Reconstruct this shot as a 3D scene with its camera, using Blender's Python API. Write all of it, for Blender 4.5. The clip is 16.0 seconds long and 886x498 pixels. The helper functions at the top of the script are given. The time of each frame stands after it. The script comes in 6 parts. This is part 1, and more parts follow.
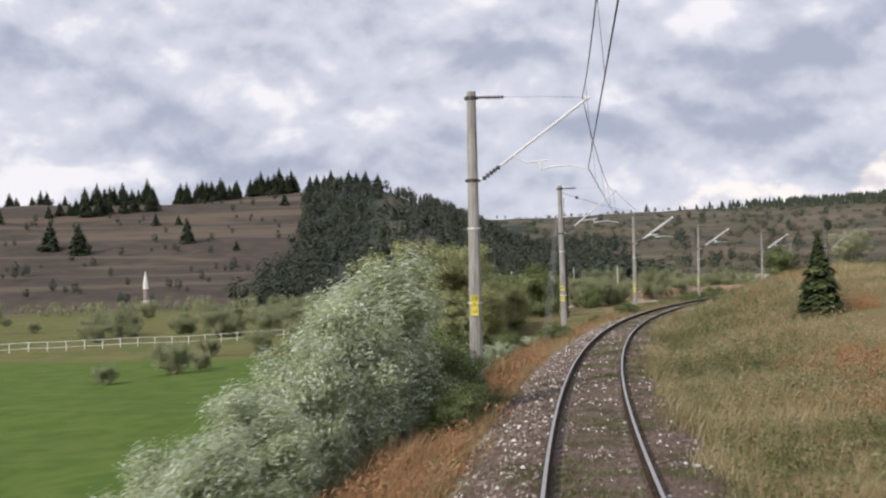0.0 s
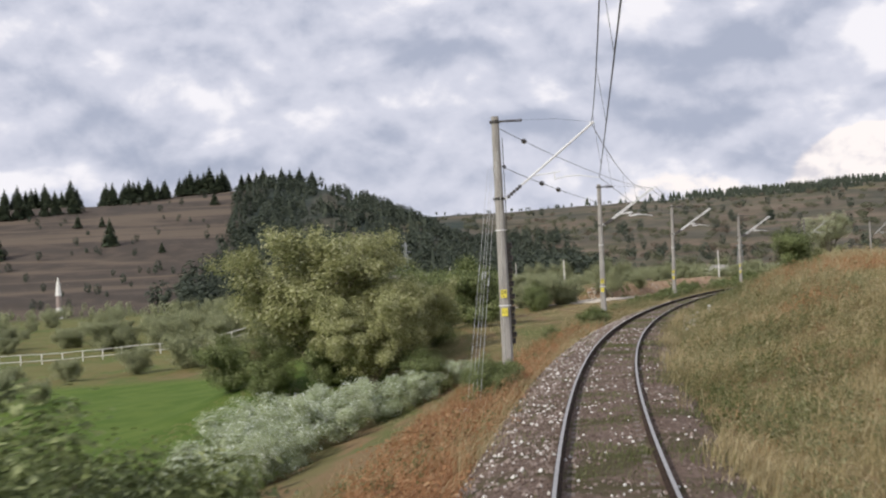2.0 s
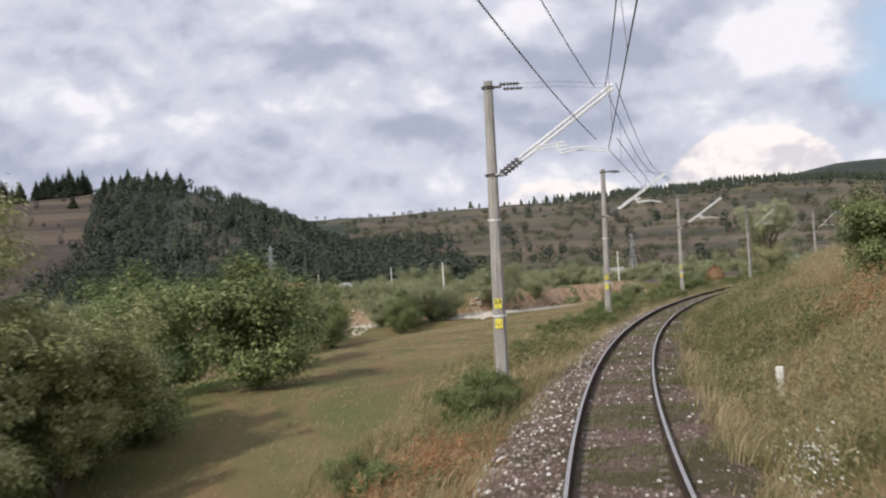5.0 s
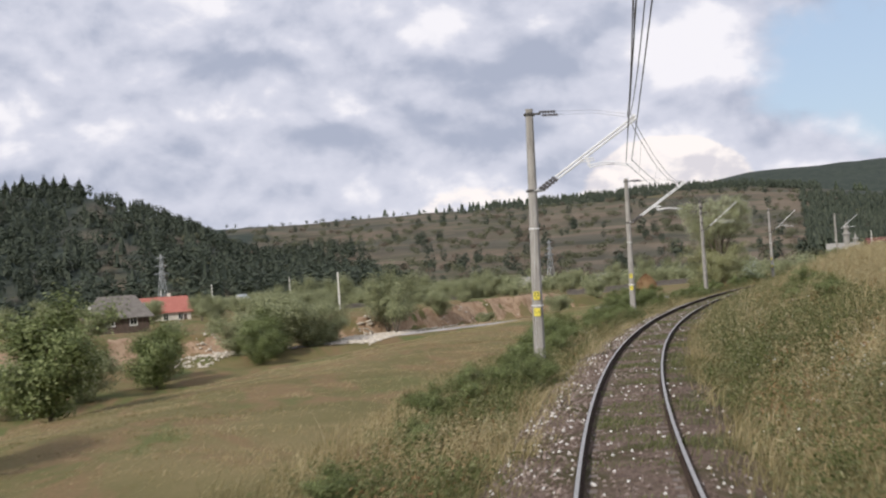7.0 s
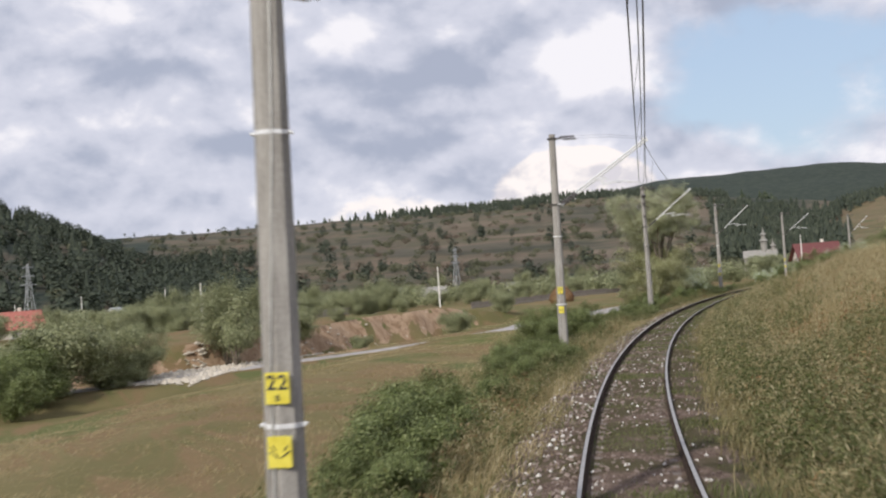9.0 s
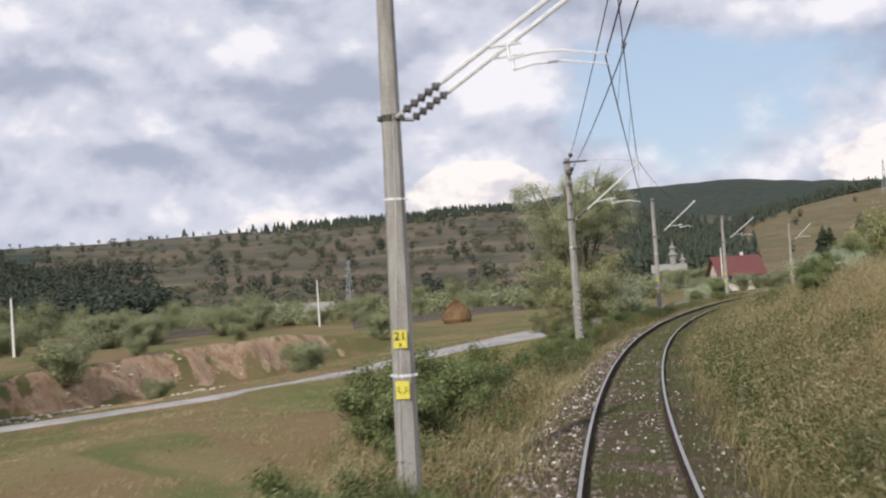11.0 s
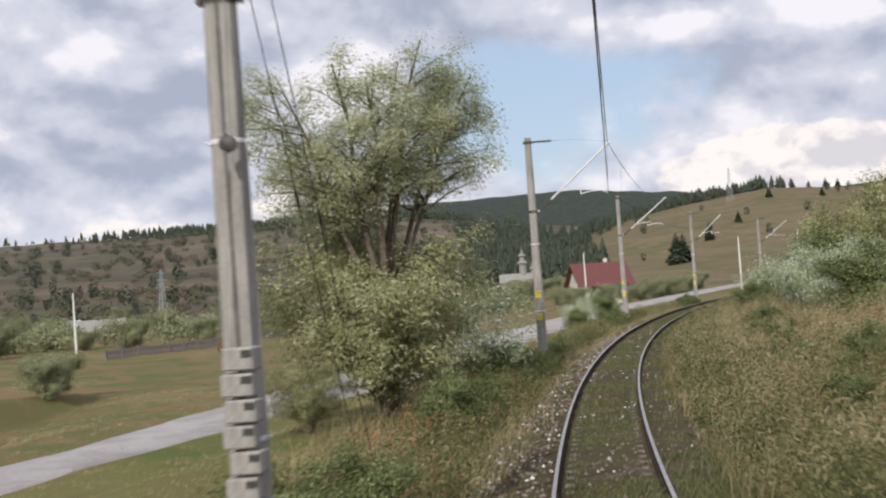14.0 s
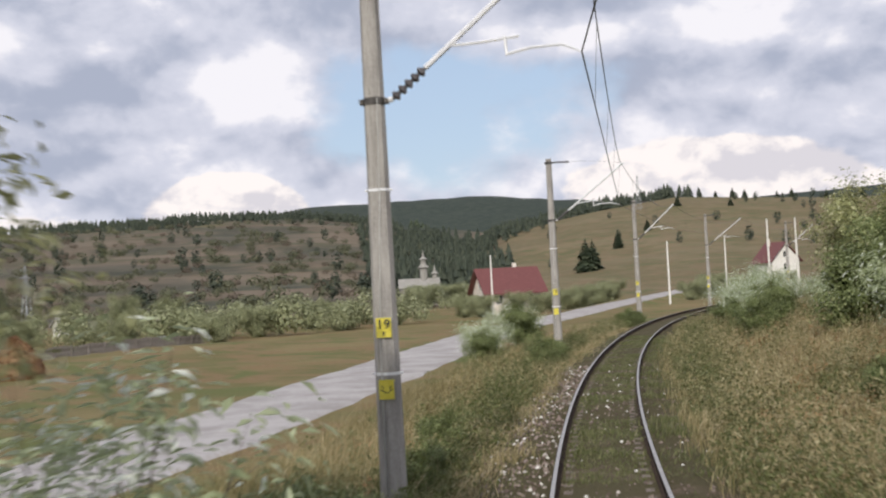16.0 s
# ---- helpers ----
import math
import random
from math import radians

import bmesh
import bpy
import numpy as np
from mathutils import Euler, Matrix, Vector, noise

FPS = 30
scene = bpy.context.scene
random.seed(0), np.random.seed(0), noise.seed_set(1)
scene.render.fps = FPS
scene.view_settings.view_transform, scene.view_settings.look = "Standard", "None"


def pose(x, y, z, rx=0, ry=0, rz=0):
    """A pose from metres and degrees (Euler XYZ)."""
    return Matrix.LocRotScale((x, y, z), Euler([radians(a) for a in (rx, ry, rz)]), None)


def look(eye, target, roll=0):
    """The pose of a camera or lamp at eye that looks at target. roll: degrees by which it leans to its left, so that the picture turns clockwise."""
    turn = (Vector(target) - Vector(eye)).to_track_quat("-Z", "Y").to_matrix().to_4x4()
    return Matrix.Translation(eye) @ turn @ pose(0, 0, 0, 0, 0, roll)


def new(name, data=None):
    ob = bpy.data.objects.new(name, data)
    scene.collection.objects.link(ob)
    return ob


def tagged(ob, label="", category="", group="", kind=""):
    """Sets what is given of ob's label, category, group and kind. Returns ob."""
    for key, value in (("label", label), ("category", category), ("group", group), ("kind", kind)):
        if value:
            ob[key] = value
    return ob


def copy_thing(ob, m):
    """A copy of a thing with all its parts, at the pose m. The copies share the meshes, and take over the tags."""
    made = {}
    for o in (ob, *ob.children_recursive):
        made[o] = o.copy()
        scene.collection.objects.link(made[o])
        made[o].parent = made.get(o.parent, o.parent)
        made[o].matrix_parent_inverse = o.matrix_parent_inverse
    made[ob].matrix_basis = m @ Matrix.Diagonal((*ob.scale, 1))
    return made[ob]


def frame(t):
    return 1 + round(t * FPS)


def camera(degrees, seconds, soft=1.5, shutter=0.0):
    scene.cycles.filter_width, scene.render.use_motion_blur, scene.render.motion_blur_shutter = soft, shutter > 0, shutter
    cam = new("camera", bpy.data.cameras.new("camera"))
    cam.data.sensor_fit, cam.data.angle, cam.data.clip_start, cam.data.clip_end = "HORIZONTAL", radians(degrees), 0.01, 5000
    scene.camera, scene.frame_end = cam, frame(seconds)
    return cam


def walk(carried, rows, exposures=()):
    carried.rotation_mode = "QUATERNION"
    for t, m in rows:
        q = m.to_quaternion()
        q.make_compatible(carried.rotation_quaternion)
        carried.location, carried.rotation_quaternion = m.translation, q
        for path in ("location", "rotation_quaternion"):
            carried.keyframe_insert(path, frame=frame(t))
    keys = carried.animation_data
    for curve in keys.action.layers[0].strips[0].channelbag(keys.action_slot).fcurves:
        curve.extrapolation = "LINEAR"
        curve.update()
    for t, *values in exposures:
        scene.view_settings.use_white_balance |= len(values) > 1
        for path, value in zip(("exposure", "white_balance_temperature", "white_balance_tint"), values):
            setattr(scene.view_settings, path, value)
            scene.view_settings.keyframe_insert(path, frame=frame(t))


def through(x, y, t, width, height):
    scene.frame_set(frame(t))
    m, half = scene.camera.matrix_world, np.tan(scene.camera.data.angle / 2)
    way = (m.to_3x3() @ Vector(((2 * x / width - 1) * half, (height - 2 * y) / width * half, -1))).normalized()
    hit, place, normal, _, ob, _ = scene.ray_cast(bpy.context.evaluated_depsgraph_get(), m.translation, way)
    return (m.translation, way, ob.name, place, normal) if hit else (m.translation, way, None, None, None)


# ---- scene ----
cam = camera(39.30, 16.0, soft=2.2, shutter=0.3)
# seconds, x, y, z, yaw, pitch, roll
PATH = [
    (0.0, -0.544, 0.067, 2.802, -2.649, 1.408, 1.834),
    (0.5, 0.356, 7.131, 2.802, -3.203, 1.340, 2.149),
    (1.0, 1.328, 14.187, 2.802, -3.809, 1.279, 2.461),
    (1.5, 2.381, 21.232, 2.802, -4.519, 1.236, 2.787),
    (2.0, 3.528, 28.264, 2.802, -5.336, 1.201, 3.074),
    (2.5, 4.776, 35.278, 2.802, -6.160, 1.166, 3.261),
    (3.0, 6.129, 42.273, 2.802, -7.018, 1.135, 3.389),
    (3.5, 7.586, 49.247, 2.802, -7.966, 1.107, 3.467),
    (4.0, 9.147, 56.199, 2.802, -8.911, 1.091, 3.527),
    (4.5, 10.818, 63.126, 2.802, -9.769, 1.098, 3.608),
    (5.0, 12.608, 70.024, 2.802, -10.659, 1.115, 3.693),
    (5.5, 14.528, 76.887, 2.802, -11.602, 1.130, 3.779),
    (6.0, 16.584, 83.712, 2.802, -12.569, 1.158, 3.853),
    (6.5, 18.773, 90.494, 2.802, -13.544, 1.220, 3.879),
    (7.0, 21.088, 97.234, 2.802, -14.521, 1.287, 3.911),
    (7.5, 23.526, 103.931, 2.802, -15.577, 1.330, 4.019),
    (8.0, 26.082, 110.583, 2.802, -16.653, 1.364, 4.119),
    (8.5, 28.760, 117.187, 2.802, -17.691, 1.384, 4.137),
    (9.0, 31.560, 123.741, 2.802, -18.736, 1.419, 4.113),
    (9.5, 34.485, 130.240, 2.802, -19.799, 1.512, 4.050),
    (10.0, 37.535, 136.682, 2.802, -20.899, 1.614, 3.977),
    (10.5, 40.713, 143.061, 2.802, -22.048, 1.695, 3.921),
    (11.0, 44.020, 149.376, 2.802, -23.242, 1.747, 3.887),
    (11.5, 47.451, 155.622, 2.802, -24.475, 1.733, 3.882),
    (12.0, 51.001, 161.802, 2.802, -25.689, 1.706, 3.915),
    (12.5, 54.658, 167.917, 2.802, -26.862, 1.717, 4.022),
    (13.0, 58.418, 173.971, 2.802, -28.035, 1.736, 4.122),
    (13.5, 62.276, 179.961, 2.802, -29.208, 1.747, 4.141),
    (14.0, 66.231, 185.888, 2.802, -30.357, 1.753, 4.098),
    (14.5, 70.287, 191.748, 2.802, -31.459, 1.746, 4.000),
    (15.0, 74.446, 197.535, 2.802, -32.551, 1.733, 3.807),
    (15.5, 78.715, 203.242, 2.802, -33.650, 1.719, 3.448),
    (16.0, 83.100, 208.862, 2.802, -34.763, 1.703, 3.027),
]
walk(cam, [(t, pose(x, y, z, 90 + p, r, w)) for t, x, y, z, w, p, r in PATH])

# ---- sky, sun ----
SUN_AZ, SUN_EL = 226.0, 34.0        # compass bearing the light comes from (clockwise from +y), height
world = bpy.data.worlds.new("sky")
scene.world = world
world.use_nodes = True
wt = world.node_tree
wt.nodes.clear()


def wnode(kind, **props):
    n = wt.nodes.new(kind)
    for k, v in props.items():
        if k in n.inputs:
            n.inputs[k].default_value = v
    return n


def wmath(op, a, b=None, clamp=False):
    n = wt.nodes.new("ShaderNodeMath")
    n.operation, n.use_clamp = op, clamp
    for i, v in enumerate((a, b)):
        if v is None:
            continue
        if isinstance(v, (int, float)):
            n.inputs[i].default_value = v
        else:
            wt.links.new(v, n.inputs[i])
    return n.outputs[0]


def wsmooth(v, lo, hi):
    n = wt.nodes.new("ShaderNodeMapRange")
    n.interpolation_type = "SMOOTHSTEP"
    wt.links.new(v, n.inputs[0])
    n.inputs[1].default_value, n.inputs[2].default_value = lo, hi
    return n.outputs[0]


def wmix(fac, a, b):
    n = wt.nodes.new("ShaderNodeMix")
    n.data_type = "RGBA"
    for i, v in ((0, fac), (6, a), (7, b)):
        if isinstance(v, (int, float, tuple)):
            n.inputs[i].default_value = v
        else:
            wt.links.new(v, n.inputs[i])
    return n.outputs[2]


sky = wt.nodes.new("ShaderNodeTexSky")
sky.sky_type, sky.sun_disc = "NISHITA", False
sky.sun_elevation, sky.sun_rotation = radians(SUN_EL), radians(SUN_AZ)
sky.air_density, sky.dust_density = 1.0, 1.0
tc = wt.nodes.new("ShaderNodeTexCoord")
sep = wt.nodes.new("ShaderNodeSeparateXYZ")
wt.links.new(tc.outputs["Generated"], sep.inputs[0])
# bearing and height of each way, so that cloud banks lie flat above the horizon
azi = wmath("ARCTAN2", sep.outputs[0], sep.outputs[1])
com = wt.nodes.new("ShaderNodeCombineXYZ")
wt.links.new(azi, com.inputs[0])
wt.links.new(wmath("MULTIPLY", sep.outputs[2], 1.4), com.inputs[1])


def wnoise(scale, detail, rough, dist, shift):
    mp = wt.nodes.new("ShaderNodeMapping")
    mp.inputs["Location"].default_value = shift
    wt.links.new(com.outputs[0], mp.inputs[0])
    n = wnode("ShaderNodeTexNoise", Scale=scale, Detail=detail, Roughness=rough, Distortion=dist)
    wt.links.new(mp.outputs[0], n.inputs["Vector"])
    return n.outputs[0]


def wblob(az, el, w, h):
    """1 at the middle of a soft oval in the sky, 0 outside."""
    a = wmath("DIVIDE", wmath("SUBTRACT", azi, radians(az)), radians(w))
    b = wmath("DIVIDE", wmath("SUBTRACT", sep.outputs[2], math.sin(radians(el))), radians(h))
    return wsmooth(wmath("ADD", wmath("MULTIPLY", a, a), wmath("MULTIPLY", b, b)), 1.0, 0.0)


def wsum(*terms):
    out = terms[0]
    for t in terms[1:]:
        out = wmath("ADD", out, t)
    return out


def wtimes(a, k):
    return wmath("MULTIPLY", a, k)


# fields of cloud: large drifts, rounded heaps on their tops, fine fraying
big = wnoise(4.2, 5.0, 0.5, 0.25, (3.1, 0.4, 0.0))
shade = wnoise(9.0, 7.0, 0.52, 0.15, (8.3, 1.7, 2.0))
fine = wnoise(24.0, 7.0, 0.55, 0.1, (0.7, 5.2, 0.0))
tower, above = wnoise(11.0, 6.0, 0.48, 0.2, (1.2, 3.4, 0.0)), wnoise(11.0, 6.0, 0.48, 0.2, (1.2, 3.428, 0.0))
crisp, over = wnoise(26.0, 6.0, 0.5, 0.3, (4.2, 2.4, 0.0)), wnoise(26.0, 6.0, 0.5, 0.3, (4.2, 2.414, 0.0))
relief = wsum(wtimes(wmath("SUBTRACT", tower, above), 1.8), wtimes(wmath("SUBTRACT", crisp, over), .55))
# bearing, height, half width, half height in degrees, and how much lighter or darker the drift is
DRIFTS = [(-7, 9.4, 7, 1.8, .22), (-16.8, 7.4, 5, 2.2, .22), (-15, 4.6, 5, 1.1, .25), (13, 11.8, 5, 2.0, .28), (1.5, 9.4, 6, 1.6, .15), (26.8, 9.6, 3.4, 2.8, .42), (10, 4.4, 9, 1.2, .16),
          (48.7, 11.5, 5, 1.8, .34), (43, 10.6, 4, 1.2, .2), (-2, 12.6, 7, 1.5, -.22), (19, 12.4, 5, 1.3, -.25), (15.5, 7.2, 8, 1.9, -.25), (19.5, 6.8, 4, 1.2, -.1), (8, 10.5, 9, 2.0, -.16), (18, 9.8, 6, 2.2, -.2), (6, 6.8, 6, 1.2, -.2), (22.5, 8.6, 2.6, 1.4, -.2), (52.2, 8.7, 4, 1.1, -.3),
          (45, 12.6, 4, .9, -.2), (-10, 6.8, 6, 1.0, -.08), (8, 8.4, 10, 2.0, .06)]
drift = wsum(*[wtimes(wblob(a, e, w, h), k) for a, e, w, h, k in DRIFTS])
gap = wsum(wtimes(wblob(36.5, 7.4, 10.0, 4.6), 0.24), wtimes(wblob(33.0, 8.6, 5, 4.0), 0.06))
cover = wmath("SUBTRACT", wsum(wtimes(big, 0.42), wtimes(shade, 0.36), wtimes(fine, 0.26)), gap)
mask = wsmooth(cover, 0.23, 0.42)
level = wsum(drift, wtimes(big, 0.55), wtimes(shade, 0.68), wtimes(fine, 0.34), relief)
cloud = wmix(wsmooth(level, 0.34, 0.94), (4.2, 4.6, 5.8, 1), (6.8, 6.95, 8.0, 1))
cloud = wmix(wsmooth(level, 0.86, 1.18), cloud, (9.3, 9.1, 9.6, 1))
# bright heaps low over the hills, with rounded tops
heap = wsum(wtimes(wblob(24.9, 3.6, 5.2, 2.7), 1.0), wtimes(wblob(16.2, 3.3, 5.0, 1.5), .42), wtimes(wblob(47.5, 3.6, 9.5, 3.3), 1.0))
puff = wnoise(30.0, 6.0, 0.55, 0.3, (2.2, 0.9, 0.0))
edge_ = wsum(heap, wtimes(shade, 0.5), wtimes(puff, 0.34), wtimes(relief, 0.5))
whole = wmix(wsmooth(wsum(puff, relief), 0.34, 0.62), (7.3, 7.0, 7.5, 1), (10.2, 9.5, 9.3, 1))
inside = wsmooth(edge_, 0.80, 0.94)
cloud = wmix(inside, cloud, whole)
mask = wmath("MAXIMUM", mask, inside)
blue = wmix(0.6, sky.outputs[0], (5.4, 6.6, 8.7, 1))
low = wsmooth(sep.outputs[2], 0.06, 0.0)
colour = wmix(mask, blue, cloud)
colour = wmix(wmath("MULTIPLY", low, 0.55), colour, (6.6, 7.0, 8.0, 1))
bg = wnode("ShaderNodeBackground", Strength=0.1)
wt.links.new(colour, bg.inputs[0])
wo = wt.nodes.new("ShaderNodeOutputWorld")
wt.links.new(bg.outputs[0], wo.inputs[0])

lamp = bpy.data.lights.new("sun", "SUN")
lamp.energy, lamp.angle, lamp.color = 3.2, radians(0.6), (1.0, 0.94, 0.86)
sun = new("sun", lamp)
sun.matrix_world = look((0, 0, 0), (-math.sin(radians(SUN_AZ)) * math.cos(radians(SUN_EL)),
                                    -math.cos(radians(SUN_AZ)) * math.cos(radians(SUN_EL)),
                                    -math.sin(radians(SUN_EL))))
scene.view_settings.exposure = 0.0

# ---- materials ----


class Nodes:
    """A short hand for building a Principled material."""

    def __init__(self, name):
        self.mat = bpy.data.materials.new(name)
        self.mat.use_nodes = True
        self.t = self.mat.node_tree
        self.bsdf = self.t.nodes["Principled BSDF"]
        self.co = self.t.nodes.new("ShaderNodeTexCoord").outputs["Object"]

    def put(self, v, socket):
        if isinstance(v, (int, float, tuple)):
            socket.default_value = v
        else:
            self.t.links.new(v, socket)

    def noise(self, scale, detail=5.0, rough=0.55, dist=0.0, stretch=None, vec=None):
        n = self.t.nodes.new("ShaderNodeTexNoise")
        v = vec or self.co
        if stretch:
            m = self.t.nodes.new("ShaderNodeMapping")
            m.inputs["Scale"].default_value = stretch
            self.t.links.new(v, m.inputs[0])
            v = m.outputs[0]
        self.t.links.new(v, n.inputs["Vector"])
        n.inputs["Scale"].default_value, n.inputs["Detail"].default_value = scale, detail
        n.inputs["Roughness"].default_value, n.inputs["Distortion"].default_value = rough, dist
        return n.outputs[0]

    def step(self, v, lo, hi):
        n = self.t.nodes.new("ShaderNodeMapRange")
        n.interpolation_type = "SMOOTHSTEP"
        self.t.links.new(v, n.inputs[0])
        n.inputs[1].default_value, n.inputs[2].default_value = lo, hi
        return n.outputs[0]

    def mix(self, fac, a, b):
        n = self.t.nodes.new("ShaderNodeMix")
        n.data_type = "RGBA"
        for i, v in ((0, fac), (6, a), (7, b)):
            self.put((*v, 1) if isinstance(v, tuple) and len(v) == 3 else v, n.inputs[i])
        return n.outputs[2]

    def maths(self, op, a, b):
        n = self.t.nodes.new("ShaderNodeMath")
        n.operation = op
        self.put(a, n.inputs[0]), self.put(b, n.inputs[1])
        return n.outputs[0]

    def done(self, colour, rough=0.8, metal=0.0, bump=None, depth=0.02, spec=0.5, through=0.0):
        b = self.bsdf.inputs
        self.put((*colour, 1) if isinstance(colour, tuple) and len(colour) == 3 else colour, b["Base Color"])
        self.put(rough, b["Roughness"]), self.put(metal, b["Metallic"]), self.put(spec, b["Specular IOR Level"])
        if bump is not None:
            n = self.t.nodes.new("ShaderNodeBump")
            n.inputs["Distance"].default_value, n.inputs["Strength"].default_value = depth, 1.0
            self.t.links.new(bump, n.inputs["Height"])
            self.t.links.new(n.outputs[0], b["Normal"])
        if through:
            tr = self.t.nodes.new("ShaderNodeBsdfTranslucent")
            self.put((*colour, 1) if isinstance(colour, tuple) and len(colour) == 3 else colour, tr.inputs[0])
            mx = self.t.nodes.new("ShaderNodeMixShader")
            mx.inputs[0].default_value = through
            self.t.links.new(self.bsdf.outputs[0], mx.inputs[1])
            self.t.links.new(tr.outputs[0], mx.inputs[2])
            self.t.links.new(mx.outputs[0], self.t.nodes["Material Output"].inputs[0])
        return self.mat


def plain(name, a, b, scale=6.0, rough=0.7, metal=0.0, depth=0.004, stretch=None, spec=0.5):
    """Two tones mixed by coarse and fine noise, with a fine relief."""
    n = Nodes(name)
    coarse, grain = n.noise(scale, 6, 0.6, 0.2, stretch), n.noise(scale * 9, 4, 0.6, 0.0, stretch)
    f = n.maths("ADD", n.maths("MULTIPLY", coarse, 0.7), n.maths("MULTIPLY", grain, 0.3))
    return n.done(n.mix(n.step(f, 0.35, 0.65), a, b), rough, metal, grain, depth, spec)


def leafy(name, dark, light, tip, through=0.25, rough=0.55):
    """Leaves: each its own tone between dark and light, some of them tip."""
    n = Nodes(name)
    g = n.t.nodes.new("ShaderNodeNewGeometry")
    r = g.outputs["Random Per Island"]
    patch = n.noise(0.9, 3)
    c = n.mix(n.step(n.maths("ADD", n.maths("MULTIPLY", r, 0.6), n.maths("MULTIPLY", patch, 0.5)), 0.15, 0.85), dark, light)
    c = n.mix(n.step(r, 0.80, 0.86), c, tip)
    return n.done(c, rough, 0.0, None, 0, 0.3, through)


M = {}
k = Nodes("weathered_concrete")
ka, kb, kc = k.noise(2.2, 6, 0.6, 0.2, (3, 3, .5)), k.noise(26, 4, 0.6), k.noise(3.0, 5, 0.6, 0.5, (9, 9, .4))
kt = k.mix(k.step(k.maths("ADD", k.maths("MULTIPLY", ka, 0.7), k.maths("MULTIPLY", kb, 0.3)), 0.35, 0.65), (0.25, 0.235, 0.215), (0.40, 0.38, 0.35))
kt = k.mix(k.step(kc, 0.56, 0.70), kt, (0.15, 0.14, 0.13))
M["concrete"] = k.done(kt, 0.9, 0, kb, 0.006)
M["steel_white"] = plain("galvanised_steel", (0.72, 0.73, 0.74), (0.86, 0.86, 0.86), 8, 0.4, 0.15, 0.001)
M["steel_dark"] = plain("dark_fittings", (0.05, 0.048, 0.045), (0.12, 0.11, 0.10), 12, 0.6, 0.5, 0.002)
M["wire"] = plain("bronzed_wire", (0.045, 0.042, 0.042), (0.09, 0.085, 0.08), 4, 0.5, 0.7, 0.0)
M["stay"] = plain("pale_stay_wire", (0.38, 0.38, 0.36), (0.6, 0.6, 0.58), 4, 0.5, 0.6, 0.0)
M["porcelain"] = plain("brown_porcelain", (0.06, 0.055, 0.055), (0.14, 0.13, 0.13), 9, 0.12, 0.0, 0.0)
M["yellow"] = plain("faded_yellow_enamel", (0.62, 0.52, 0.045), (0.75, 0.66, 0.10), 7, 0.5, 0, 0.001)
M["ink"] = plain("black_paint", (0.02, 0.02, 0.02), (0.05, 0.05, 0.045), 9, 0.6, 0, 0.0)
M["white"] = plain("dirty_white_paint", (0.62, 0.60, 0.55), (0.80, 0.79, 0.75), 3, 0.7, 0, 0.002)
M["rail_side"] = plain("rusty_rail", (0.03, 0.022, 0.018), (0.07, 0.048, 0.036), 7, 0.95, 0.0, 0.003, None, 0.1)
M["rail_top"] = plain("worn_rail_head", (0.34, 0.33, 0.32), (0.48, 0.47, 0.45), 5, 0.5, 0.6, 0.0, (1, 1, 1))
M["sleeper"] = plain("weathered_sleeper", (0.13, 0.10, 0.085), (0.24, 0.20, 0.17), 5, 0.9, 0, 0.01)

# ---- the line: bearing (degrees, anticlockwise from +y) every STEP metres from START ----
START, STEP = -14.23, 14.23
HEAD = [-6.0, -6.98, -8.15, -9.67, -11.37, -13.1, -15.07, -17.33, -19.48, -21.54, -23.68, -25.9, -28.22, -30.39,
        -32.32, -34.19, -36.24, -38.55, -40.8, -42.87, -44.86, -46.91, -49.29, -52.3, -56.19, -60.5, -64.0]
DS = 0.5
LS = np.arange(-90.0, 420.0, DS)
LH = np.radians(np.interp(LS, START + STEP * np.arange(len(HEAD)), HEAD))
LH = np.convolve(np.pad(LH, 10, mode="edge"), np.ones(21) / 21, mode="valid")
LX = np.concatenate([[0], np.cumsum(-np.sin((LH[1:] + LH[:-1]) / 2) * DS)])
LY = np.concatenate([[0], np.cumsum(np.cos((LH[1:] + LH[:-1]) / 2) * DS)])
LX, LY = LX - np.interp(0, LS, LX), LY - np.interp(0, LS, LY)


def on(s, lat, z=0.0):
    """The place s metres along the line and lat metres to the right of its middle; numbers or arrays."""
    h, x, y = np.interp(s, LS, LH), np.interp(s, LS, LX), np.interp(s, LS, LY)
    return np.stack([x + lat * np.cos(h), y + lat * np.sin(h), z + 0 * x], -1)


def bearing(s):
    return math.degrees(float(np.interp(s, LS, LH)))


def along(x, y):
    """Metres along the line and to the right of it, for arrays of places."""
    x, y = np.asarray(x, float).ravel(), np.asarray(y, float).ravel()
    s, lat = np.empty_like(x), np.empty_like(x)
    for k in range(0, len(x), 20000):
        a, b = x[k:k + 20000, None], y[k:k + 20000, None]
        i = np.argmin((a - LX[None, ::4]) ** 2 + (b - LY[None, ::4]) ** 2, 1) * 4
        dx, dy, h = a[:, 0] - LX[i], b[:, 0] - LY[i], LH[i]
        s[k:k + 20000] = LS[i] - dx * np.sin(h) + dy * np.cos(h)
        lat[k:k + 20000] = dx * np.cos(h) + dy * np.sin(h)
    return s, lat


def smooth(v, lo, hi):
    v = np.clip((v - lo) / (hi - lo), 0, 1)
    return v * v * (3 - 2 * v)


# ---- the lie of the land ----
def rib(l, *knots):
    return np.interp(l, knots[::2], knots[1::2])


